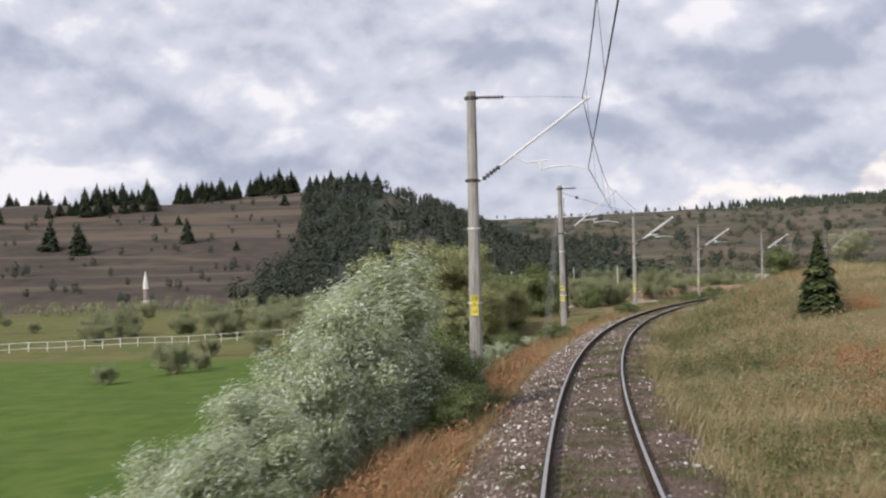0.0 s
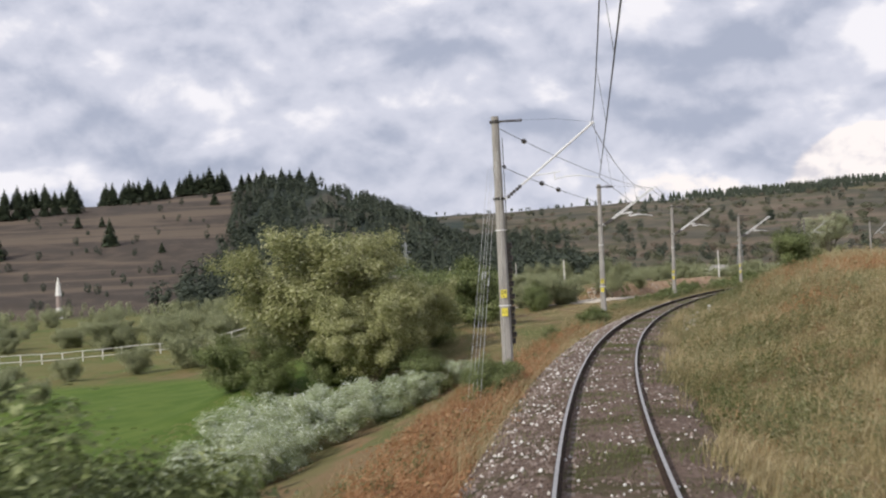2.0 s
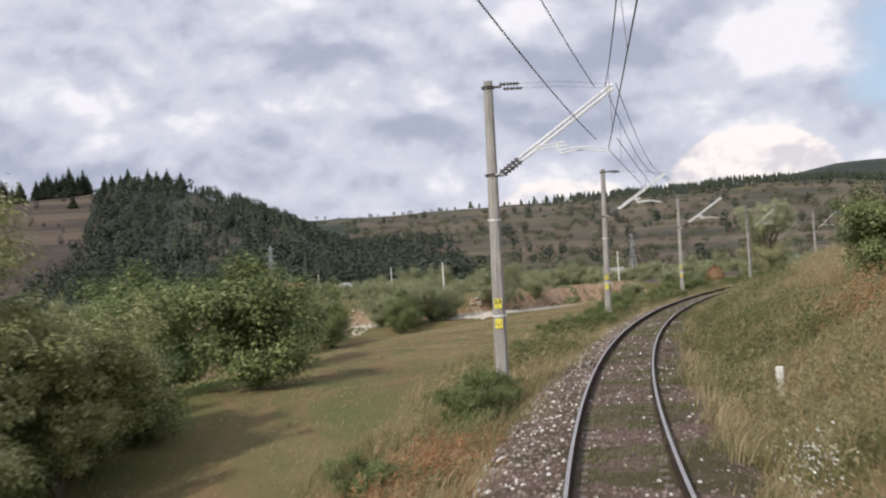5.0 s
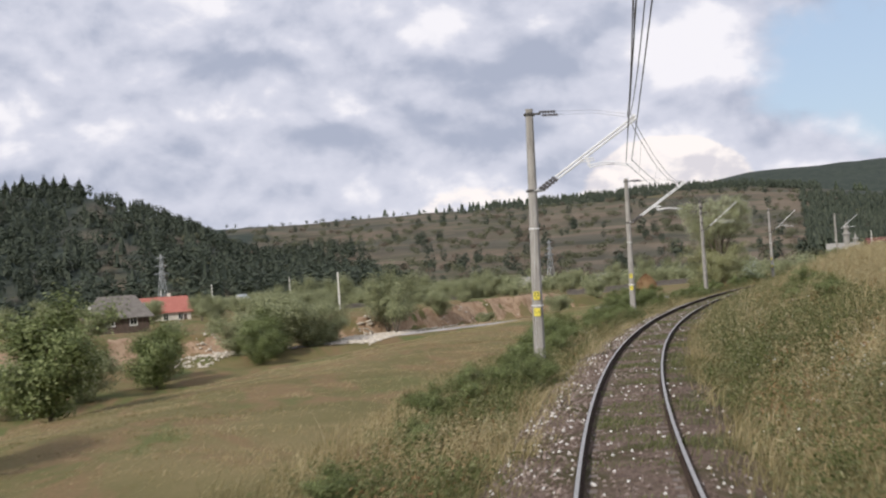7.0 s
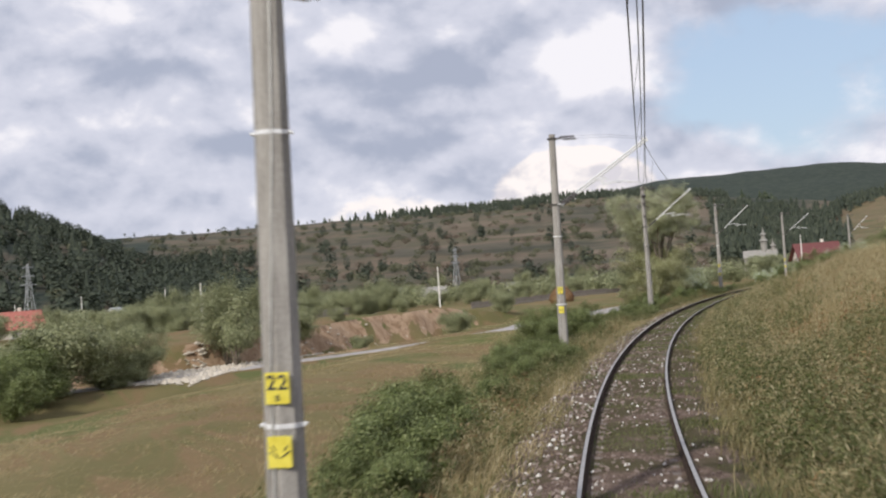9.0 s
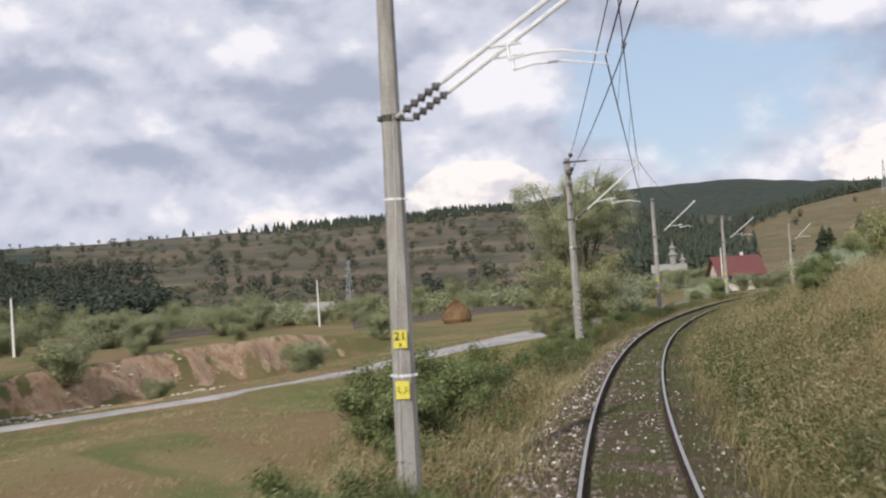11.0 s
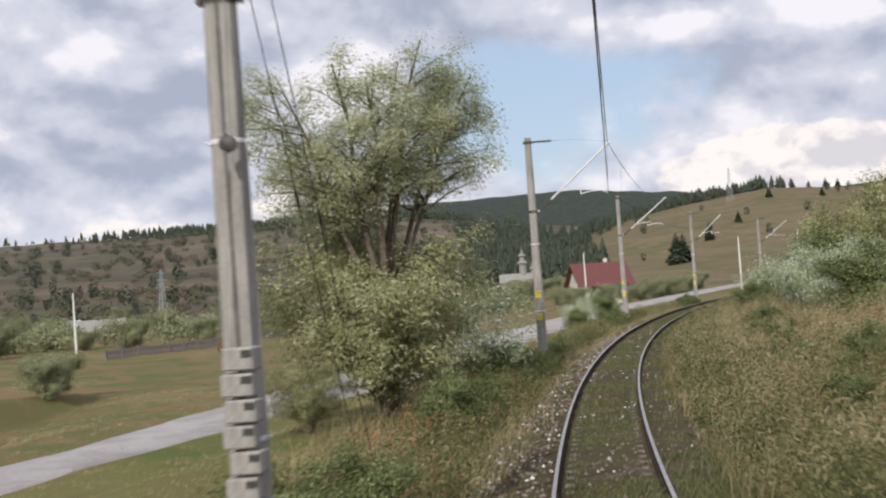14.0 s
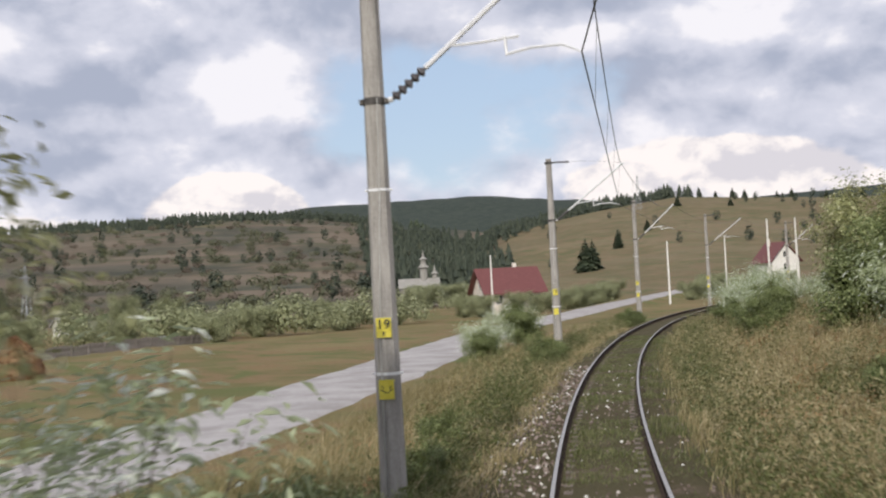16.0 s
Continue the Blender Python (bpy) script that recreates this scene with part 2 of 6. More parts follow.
def wave(x, y, size, seed=0.0):
    """A cheap smooth unevenness between -1 and 1."""
    u, v = x / size + seed, y / size - seed * 1.7
    return (np.sin(u * 1.9 + 1.3 * np.sin(v * 1.1 + seed)) + np.sin(v * 2.3 + 1.7 * np.sin(u * 0.9)) + np.sin((u + v) * 3.1 + seed)) / 3


HUB = (60.0, 150.0)


def hills(x, y):
    dx, dy = x - HUB[0], y - HUB[1]
    r, az = np.hypot(dx, dy), np.degrees(np.arctan2(dx, dy))
    out = np.zeros_like(r)
    left = rib(az, -180, 30, -100, 50, -60, 70, -23, 72, -14, 78, -9, 82, -6.5, 85, -3.8, 80, 0, 60, 3, 34, 6, 15, 9, 4, 12, 0, 180, 0)
    mid = rib(az, -40, 60, -10, 84, 5, 88, 11, 91, 17, 94, 25, 101, 28, 99, 33, 80, 40, 55, 60, 60, 180, 60)
    far = rib(az, -180, 60, -30, 90, 0, 110, 15, 120, 20, 140, 26, 185, 28.7, 209, 37, 212, 40, 195, 46, 170, 60, 190, 180, 60)
    right = rib(az, -180, 5, 28, 0, 32, 6, 35.0, 26, 36.3, 45, 38, 49, 40, 58, 42, 62, 44, 69, 47, 64, 53, 61, 70, 60, 110, 40, 180, 30)
    for top, r0, r1, tail in ((left, 405, 900, 0.45), (mid, 500, 1640, 0.6), (far, 1700, 3000, 0.5), (right, 430, 1110, 0.5)):
        k = np.clip((r - r0) / (r1 - r0), 0, 1)
        up = 0.45 * k + 0.55 * k * k * (3 - 2 * k)
        down = 1 - (1 - tail) * smooth(r, r1 * 1.08, r1 * 1.8)
        out = np.maximum(out, top * up * down)
    rough = wave(x, y, 60, 2) * 2.2 + wave(x, y, 150, 5) * 3
    terrace = np.round(out / 9) * 9
    out = np.where((az < -2) & (r < 1000), out * 0.65 + 0.35 * (terrace + 0.5 * (out - terrace)), out)
    return out + rough * smooth(r, 420, 700)


ROAD = [on(190, -38), on(203, -28.5), on(211.8, -22), on(218.6, -17.9), on(223.7, -16.1), on(232, -14.9), on(247, -13.4), on(265, -12.5), on(282, -12.4), on(300, -13.8), on(320, -16.6), on(342, -21),
        (172, 314, 0), (204, 342, 0), (262, 390, 0), (335, 450, 0), (420, 520, 0)]
ROAD = np.array([[p[0], p[1]] for p in ROAD])
rk = np.linspace(0, len(ROAD) - 1, 300)
ROAD = np.stack([np.convolve(np.pad(np.interp(rk, np.arange(len(ROAD)), ROAD[:, i]), 12, mode="reflect", reflect_type="odd"), np.ones(25) / 25, mode="valid") for i in (0, 1)], 1)


def road_near(x, y):
    """1 on the road, falling to 0 a few metres beside it."""
    out = np.zeros_like(x)
    k = np.where((x > 20) & (x < 400) & (y > 150) & (y < 520))[0]
    for i in range(0, len(k), 20000):
        j = k[i:i + 20000]
        d = np.sqrt(((x[j, None] - ROAD[None, ::2, 0]) ** 2 + (y[j, None] - ROAD[None, ::2, 1]) ** 2).min(1))
        out[j] = smooth(d, 6.5, 3.4)
    return out


def cutbank(s):
    """How far left of the line the eroded bank stands."""
    return np.interp(s, [100, 145, 170, 185, 190, 197, 204, 212, 230, 250], [56, 52, 50, 47, 43.5, 38, 33, 29.5, 28.5, 26]) + .35 * np.sin(s / 2.7) + .3 * np.sin(s / 1.1)


def land(x, y):
    """Height of the ground."""
    x, y = np.atleast_1d(np.asarray(x, float)), np.atleast_1d(np.asarray(y, float))
    s, lat = along(x, y)
    l = np.abs(lat)
    a = rib(l, 0, -.62, 2.4, -.68, 3.6, -.9, 7, -2.6, 13, -4.4, 25, -5.2, 60, -5.8, 300, -6)
    low = -4.8 + 1.9 * smooth(s, 130, 190)
    cut = cutbank(s)
    b = rib(l, 0, -.62, 2.6, -.62, 5, -.8, 12, -1.0, 16, -1.15, 20, -1.6, 25, -2.2)
    b = b + (low + 2.2) * smooth(l, 24.5, 32) + 2.4 * smooth(l, cut, cut + 1.5) - (low + 2.4 + 2.2) * smooth(l, 60, 110)
    c = rib(l, 0, -.62, 2.6, -.6, 5, -.7, 9, -.9, 13, -1.2, 20, -1.35, 30, -1.6, 60, -2.1, 110, -2.5, 300, -3)
    c = c + (1.7 * smooth(l, cut, cut + 1.5) * smooth(l, 90, 40) - .8 * smooth(l, 18, 25) * smooth(l, cut + 1.5, cut)) * smooth(s, 262, 236)
    k1, k2 = smooth(s, 84, 114), smooth(s, 190, 232)
    left = (a * (1 - k1) + b * k1) * (1 - k2) + c * k2
    k3 = smooth(x, 8, -16) * smooth(l, 26, 44)
    left = left * (1 - k3) + a * k3
    d = rib(l, 0, -.62, 2.6, -.66, 4.5, -.55, 8, -.3, 15, .3, 30, 1.0, 60, 1.8, 200, 3)
    e = rib(l, 0, -.62, 2.2, -.6, 3.6, -.15, 6, .9, 9, 1.8, 14, 2.4, 22, 2.7, 40, 3.0, 200, 4)
    f = rib(l, 0, -.62, 2.6, -.6, 4.5, -.2, 8, .5, 14, 1.0, 40, 1.4, 200, 2)
    m1, m2 = smooth(s, 30, 95), smooth(s, 215, 250)
    right = (d * (1 - m1) + e * m1) * (1 - m2) + f * m2
    z = np.where(lat < 0, left, right)
    z += (wave(x, y, 3.1, 1) * .06 + wave(x, y, 11, 3) * .14) * smooth(l, 3, 9) + wave(x, y, 40, 7) * .25 * smooth(l, 20, 50)
    w = road_near(x, y)
    z = z * (1 - w) + (-1.3 - .6 * smooth(s, 230, 208) - .4 * smooth(s, 212, 188)) * w
    return z + hills(x, y)


def part(name, data, material, parent=None, label=""):
    """A mesh object of its own under a thing, from a bmesh or a mesh."""
    if isinstance(data, bmesh.types.BMesh):
        me = bpy.data.meshes.new(name)
        data.to_mesh(me)
        data.free()
    else:
        me = data
    for m in material if isinstance(material, (list, tuple)) else [material]:
        me.materials.append(m)
    ob = new(name, me)
    if parent is not None:
        ob.parent = parent
    if label:
        tagged(ob, label)
    return ob


def raw(name, verts, faces, smooth_faces=False):
    """A mesh from arrays: all faces with the same number of corners."""
    verts, faces = np.asarray(verts, np.float32), np.asarray(faces, np.int32)
    me = bpy.data.meshes.new(name)
    n, k = faces.shape
    me.vertices.add(len(verts))
    me.vertices.foreach_set("co", verts.ravel())
    me.loops.add(n * k)
    me.loops.foreach_set("vertex_index", faces.ravel())
    me.polygons.add(n)
    me.polygons.foreach_set("loop_start", np.arange(0, n * k, k, dtype=np.int32))
    me.polygons.foreach_set("use_smooth", np.full(n, smooth_faces))
    me.update(calc_edges=True)
    return me


def spread(lo, a, b, hi, step, grow=1.09):
    """Grid lines, evenly spaced from a to b and ever wider outside."""
    mid = list(np.arange(a, b, step))
    out, w = [mid[-1]], step
    while out[-1] < hi:
        w = min(w * grow, 60)
        out.append(out[-1] + w)
    back, w = [mid[0]], step
    while back[-1] > lo:
        w = min(w * grow, 60)
        back.append(back[-1] - w)
    return np.array(back[:0:-1] + mid + out[1:])


gx = spread(-3200, -55, 235, 4200, 1.05)
gy = spread(-900, -25, 395, 4600, 1.05)
GX, GY = np.meshgrid(gx, gy)
px, py = GX.ravel(), GY.ravel()
pz = land(px, py)
nx, ny = len(gx), len(gy)
idx = np.arange(nx * ny).reshape(ny, nx)
quads = np.stack([idx[:-1, :-1], idx[:-1, 1:], idx[1:, 1:], idx[1:, :-1]], -1).reshape(-1, 4)
ground_mesh = raw("ground", np.stack([px, py, pz], 1), quads, True)
ps, pl = along(px, py)
pr, pa = np.hypot(px - HUB[0], py - HUB[1]), np.degrees(np.arctan2(px - HUB[0], py - HUB[1]))
# what grows where: lush = mown green field, bare = eroded earth, wood = forest floor, moor = brown hill pasture
zone = ground_mesh.color_attributes.new("zone", "FLOAT_COLOR", "POINT")
lush = smooth(-pl, 13, 19) * smooth(ps, 134, 124) * smooth(pl, -150, -120)
lush = np.maximum(lush, 0.4 * smooth(-pl, 3.2, 4.5) * smooth(pl, -19, -12) * smooth(ps, 190, 206) * smooth(ps, 260, 240))
lush = np.maximum(lush, .38 * smooth(-pl, 40, 60) * smooth(px, 5, -15) * smooth(pr, 420, 380))
pc = cutbank(ps)
bare = smooth(-pl, pc - .1, pc + .4) * smooth(-pl, pc + 2.3, pc + 1.5) * smooth(ps, 168, 180) * smooth(ps, 249, 243) * (.3 + .7 * smooth(wave(px, py, 5.5, 4) + .7 * wave(px, py, 2.2, 1), -.5, .1))
bare = np.maximum(bare, .5 * smooth(-pl, pc - 7, pc - 4) * smooth(-pl, pc, pc - 1) * smooth(ps, 186, 194) * smooth(ps, 226, 212) * smooth(wave(px, py, 6, 2), -.2, .3))
rim = np.interp(pr, [380, 420, 470, 573, 700, 800, 900], [-16, -18, -15.5, -11.5, -9.6, -8.6, -6.5])
wood = np.maximum(smooth(pa, rim, rim + 1.2) * smooth(pa, 9, 4) * smooth(pr, 375, 410) * (1 - .75 * smooth(pa, rim + 3, rim + 6) * smooth(wave(pa * 8, pr * .35, 12, 2), .1, -.2)), smooth(pr, 1500, 1900) * smooth(pa, 22, 27))
wood = np.maximum(wood, smooth(pa, 31, 33) * smooth(pa, 35.5, 34) * smooth(pr, 420, 520))
wood = np.maximum(wood, .55 * smooth(pa, 0, 4) * smooth(pa, 35, 32) * smooth(pr, 430, 520) * smooth(wave(px, py, 70, 3) + .5 * wave(px, py, 23, 8), -.1, .35))
moor = smooth(pr, 330, 420) * (1 - .55 * smooth(pa, 35.2, 37) * smooth(pr, 1400, 1150))
moor = moor * (1 - .75 * smooth(pa, 12, 16) * smooth(pa, 31, 28) * smooth(pr, 1330, 1350) * smooth(pr, 1420, 1400) * smooth(wave(px, py, 90, 4), -.3, .1))
zone.data.foreach_set("color", np.stack([lush, bare, wood, moor], 1).astype(np.float32).ravel())

g = Nodes("meadow_and_hills")
att = g.t.nodes.new("ShaderNodeAttribute")
att.attribute_name = "zone"
sp = g.t.nodes.new("ShaderNodeSeparateColor")
g.t.links.new(att.outputs["Color"], sp.inputs[0])
zl, zb, zw, zm = sp.outputs[0], sp.outputs[1], sp.outputs[2], att.outputs["Alpha"]
n1, n2, n3, n4 = g.noise(0.07, 6, 0.6, 0.4), g.noise(0.45, 6, 0.6, 0.3), g.noise(9, 4, 0.65), g.noise(0.012, 7, 0.6, 0.5, (1, 1.6, 3))
grass = g.mix(g.step(n1, 0.38, 0.62), (0.142, 0.128, 0.055), (0.22, 0.175, 0.088))
grass = g.mix(g.step(g.noise(0.34, 5, 0.6, 0.8, (1.0, 0.28, 1)), 0.46, 0.58), grass, (0.215, 0.146, 0.08))
grass = g.mix(g.step(g.noise(0.2, 5, 0.6, 0.6, (1.0, 0.35, 1)), 0.52, 0.62), grass, (0.12, 0.135, 0.05))
grass = g.mix(g.step(n3, 0.45, 0.75), grass, (0.125, 0.12, 0.05))
field = g.mix(g.step(n2, 0.35, 0.65), (0.078, 0.13, 0.024), (0.115, 0.165, 0.036))
hill = g.mix(g.step(n4, 0.42, 0.58), (0.14, 0.112, 0.082), (0.10, 0.096, 0.062))
hill = g.mix(g.step(n1, 0.50, 0.64), hill, (0.168, 0.13, 0.095))
band = g.noise(1.0, 5, 0.6, 0.5, (0.004, 0.004, 0.16))
hill = g.mix(g.step(band, 0.52, 0.60), hill, (0.178, 0.143, 0.106))
hill = g.mix(g.step(band, 0.42, 0.36), hill, (0.078, 0.07, 0.046))
sx = g.t.nodes.new("ShaderNodeSeparateXYZ")
g.t.links.new(g.co, sx.inputs[0])
# left hill in a darker brown, its cloud shade put into the colour
shaded_hill = g.mix(g.step(band, 0.50, 0.60), g.mix(g.step(n1, 0.45, 0.62), (0.072, 0.06, 0.05), (0.098, 0.078, 0.062)), (0.135, 0.106, 0.08))
hill = g.mix(g.step(sx.outputs[0], 20, -60), hill, shaded_hill)
ea, eb = g.noise(0.8, 6, 0.7, 0.6), g.noise(3.2, 5, 0.65, 0.3, (1, 1, .45))
earth = g.mix(g.step(ea, 0.36, 0.64), (0.27, 0.178, 0.112), (0.43, 0.31, 0.21))
earth = g.mix(g.step(eb, 0.54, 0.70), earth, (0.17, 0.115, 0.075))
earth = g.mix(g.step(g.noise(1.7, 5, 0.6), 0.60, 0.72), earth, (0.56, 0.47, 0.37))
c = g.mix(zm, grass, hill)
c = g.mix(zl, c, field)
c = g.mix(zw, c, g.mix(g.step(n1, 0.4, 0.6), (0.036, 0.047, 0.040), (0.054, 0.066, 0.052)))
c = g.mix(g.step(g.maths("ADD", zb, g.maths("MULTIPLY", g.maths("SUBTRACT", n2, 0.5), 2.2)), 0.45, 0.6), c, earth)
M["ground"] = g.done(c, 0.95, 0, n3, 0.05, 0.1)
ground_mesh.materials.append(M["ground"])
ground = tagged(new("ground", ground_mesh), "olive and brown meadow with pasture hills behind", "ground", kind="structure")


def sweep(name, s0, s1, step, section, material, parent=None, label="", closed=True, sm=False):
    """A body along the line: section is a list of (lat, z)."""
    ss = np.arange(s0, s1 + step / 2, step)
    k = len(section)
    v = np.concatenate([on(ss, np.full_like(ss, a), b)[:, None, :] for a, b in section], 1).reshape(-1, 3)
    i = np.arange(len(ss) - 1)[:, None] * k
    j = np.arange(k if closed else k - 1)[None, :]
    f = np.stack([i + j, i + (j + 1) % k, i + k + (j + 1) % k, i + k + j], -1).reshape(-1, 4)[:, ::-1]
    return part(name, raw(name, v, f, sm), material, parent, label)


# ---- track ----
b = Nodes("ballast_bed")
v1, v2, v3 = b.noise(14, 5, 0.7), b.noise(0.6, 5, 0.6, 0.4), b.noise(40, 3, 0.7)
stone = b.mix(b.step(v1, 0.40, 0.70), (0.115, 0.08, 0.062), (0.285, 0.215, 0.178))
sy = b.t.nodes.new("ShaderNodeSeparateXYZ")
b.t.links.new(b.co, sy.inputs[0])
old = b.step(sy.outputs[1], 110, 190)
stone = b.mix(b.step(b.maths("ADD", v2, b.maths("MULTIPLY", old, 0.17)), 0.46, 0.62), stone, b.mix(b.step(v3, 0.4, 0.65), (0.072, 0.064, 0.034), (0.115, 0.098, 0.054)))
M["ballast"] = b.done(stone, 0.95, 0, v1, 0.05, 0.1)
LINE0, LINE1 = -40, 400
ballast = sweep("ballast_bed", LINE0, LINE1, 1.0, [(-3.0, -1.2), (-2.1, -.36), (-1.6, -.2), (-.95, -.17), (-.6, -.2), (0, -.18), (.6, -.2), (.95, -.17), (1.5, -.2), (1.9, -.34), (2.7, -1.2)],
                M["ballast"], closed=False, sm=True)
tagged(ballast, "grey-brown stone ballast bed with weeds", "ballast", kind="structure")
RAIL = [(-.067, -.172), (.067, -.172), (.067, -.16), (.012, -.14), (.012, -.045), (.036, -.035), (.036, -.006), (.028, 0), (-.028, 0), (-.036, -.006), (-.036, -.035), (-.012, -.045), (-.012, -.14), (-.067, -.16)]
for side in (-1, 1):
    rail = sweep("rail", LINE0, LINE1, 1.0, [(a + side * .755, z) for a, z in RAIL], [M["rail_side"], M["rail_top"]])
    pol = rail.data.polygons
    k = len(RAIL)
    mi = np.zeros(len(pol), np.int32)
    mi.reshape(-1, k)[:, 7] = 1
    pol.foreach_set("material_index", mi)
    tagged(rail, "rusty steel rail with a bright worn head", "rail", "rails of the track", "structure")

# ---- road ----
r = Nodes("gravel_road")
r1, r2 = r.noise(0.5, 6, 0.6, 0.3), r.noise(7, 5, 0.7)
M["road"] = r.done(r.mix(r.step(r.maths("ADD", r.maths("MULTIPLY", r1, 0.6), r.maths("MULTIPLY", r2, 0.4)), 0.38, 0.62), (0.30, 0.28, 0.27), (0.43, 0.41, 0.40)), 0.95, 0, r2, 0.02, 0.1)
dr = np.gradient(ROAD, axis=0)
dr /= np.hypot(dr[:, 0], dr[:, 1])[:, None]
nr = np.stack([dr[:, 1], -dr[:, 0]], 1)
rows = []
road_s = along(ROAD[:, 0], ROAD[:, 1])[0]
wide = (.36 + .72 * smooth(along(ROAD[:, 0], ROAD[:, 1])[0], 215, 258))[:, None]
for a, zz in ((-2.7, -.12), (-2.3, .03), (-.9, .05), (0, .08), (.9, .05), (2.3, .03), (2.7, -.12)):
    rows.append(np.concatenate([ROAD + nr * (a * wide + .25 * wave(ROAD[:, :1], ROAD[:, 1:], 4, a)), (-1.27 - .6 * smooth(road_s, 230, 208) - .4 * smooth(road_s, 212, 188))[:, None] + zz], 1))
v = np.stack(rows, 1).reshape(-1, 3)
i, j = np.arange(len(ROAD) - 1)[:, None] * 7, np.arange(6)[None, :]
road = part("road", raw("road", v, np.stack([i + j, i + j + 1, i + 8 + j, i + 7 + j], -1).reshape(-1, 4)[:, ::-1], True), M["road"])
tagged(road, "pale grey gravel road beside the railway", "road", kind="structure")

# ---- shapes ----


def ring(bm, pts, sides, closed_ends=True):
    """Rings of (x, y, z, radius) joined to a tube along z."""
    rows = []
    for x, y, z, r in pts:
        rows.append([bm.verts.new((x + r * math.cos(2 * math.pi * i / sides), y + r * math.sin(2 * math.pi * i / sides), z)) for i in range(sides)])
    for a, b in zip(rows, rows[1:]):
        for i in range(sides):
            bm.faces.new((a[i], a[(i + 1) % sides], b[(i + 1) % sides], b[i]))
    if closed_ends:
        bm.faces.new(rows[0][::-1]), bm.faces.new(rows[-1])
    return bm


def tube(bm, path, radius, sides=6):
    """A tube along a path; radius a number or one for each point."""
    path = [Vector(p) for p in path]
    rad = radius if isinstance(radius, (list, tuple)) else [radius] * len(path)
    rows, ref = [], Vector((0.3, 0.2, 1))
    for i, p in enumerate(path):
        d = (path[min(i + 1, len(path) - 1)] - path[max(i - 1, 0)]).normalized()
        u = d.cross(ref if abs(d.dot(ref.normalized())) < .97 else Vector((1, 0, 0))).normalized()
        w = d.cross(u)
        rows.append([bm.verts.new(p + rad[i] * (math.cos(2 * math.pi * k / sides) * u + math.sin(2 * math.pi * k / sides) * w)) for k in range(sides)])
    for a, b in zip(rows, rows[1:]):
        for k in range(sides):
            bm.faces.new((a[k], b[k], b[(k + 1) % sides], a[(k + 1) % sides]))
    bm.faces.new(rows[0]), bm.faces.new(rows[-1][::-1])
    return bm


def box(bm, cx, cy, cz, sx, sy, sz, bevel=0.0, turn=None):
    m = Matrix.Translation((cx, cy, cz)) @ (turn or Matrix()) @ Matrix.Diagonal((sx, sy, sz, 1))
    got = bmesh.ops.create_cube(bm, size=1, matrix=m)
    if bevel:
        edges = list({e for v in got["verts"] for e in v.link_edges})
        bmesh.ops.bevel(bm, geom=edges, offset=bevel, segments=1, affect="EDGES")
    return bm


def lathe(bm, a, b, radii):
    """A turned body from a to b: radii at even steps."""
    a, b = Vector(a), Vector(b)
    n = len(radii) - 1
    return tube(bm, [a.lerp(b, i / n) for i in range(n + 1)], list(radii), 8)


def insulator(bm, a, b, r=0.055, discs=5):
    rr = [r * .45]
    for _ in range(discs):
        rr += [r * .5, r * 1.25, r * 1.1, r * .5]
    return lathe(bm, a, b, rr + [r * .45])


def lettering(name, text, size, material, parent, at, turn):
    cu = bpy.data.curves.new(name, "FONT")
    cu.body, cu.size, cu.align_x, cu.align_y, cu.extrude, cu.offset = text, size, "CENTER", "CENTER", 0.001, size * 0.02
    ob = bpy.data.objects.new(name, cu)
    scene.collection.objects.link(ob)
    me = bpy.data.meshes.new_from_object(ob.evaluated_get(bpy.context.evaluated_depsgraph_get()))
    bpy.data.objects.remove(ob)
    me.transform(Matrix.Translation(at) @ turn)
    return part(name, me, material, parent)


# ---- catenary masts ----
# metres right of the line and height of the carrying and of the contact wire at each mast
CARRY = [(-.04, 7.38), (-.22, 7.26), (.02, 7.36), (.2, 7.36), (.2, 7.46), (-.02, 7.47), (.05, 7.52), (.14, 7.45), (.02, 7.45), (.02, 7.45), (.02, 7.45)]
TOUCH = [(.05, 5.55), (-.06, 5.55), (.0, 5.72), (.06, 5.9), (.0, 5.88), (-.01, 5.78), (-.05, 5.74), (.0, 5.75), (.02, 5.8), (.02, 5.8), (.02, 5.8)]


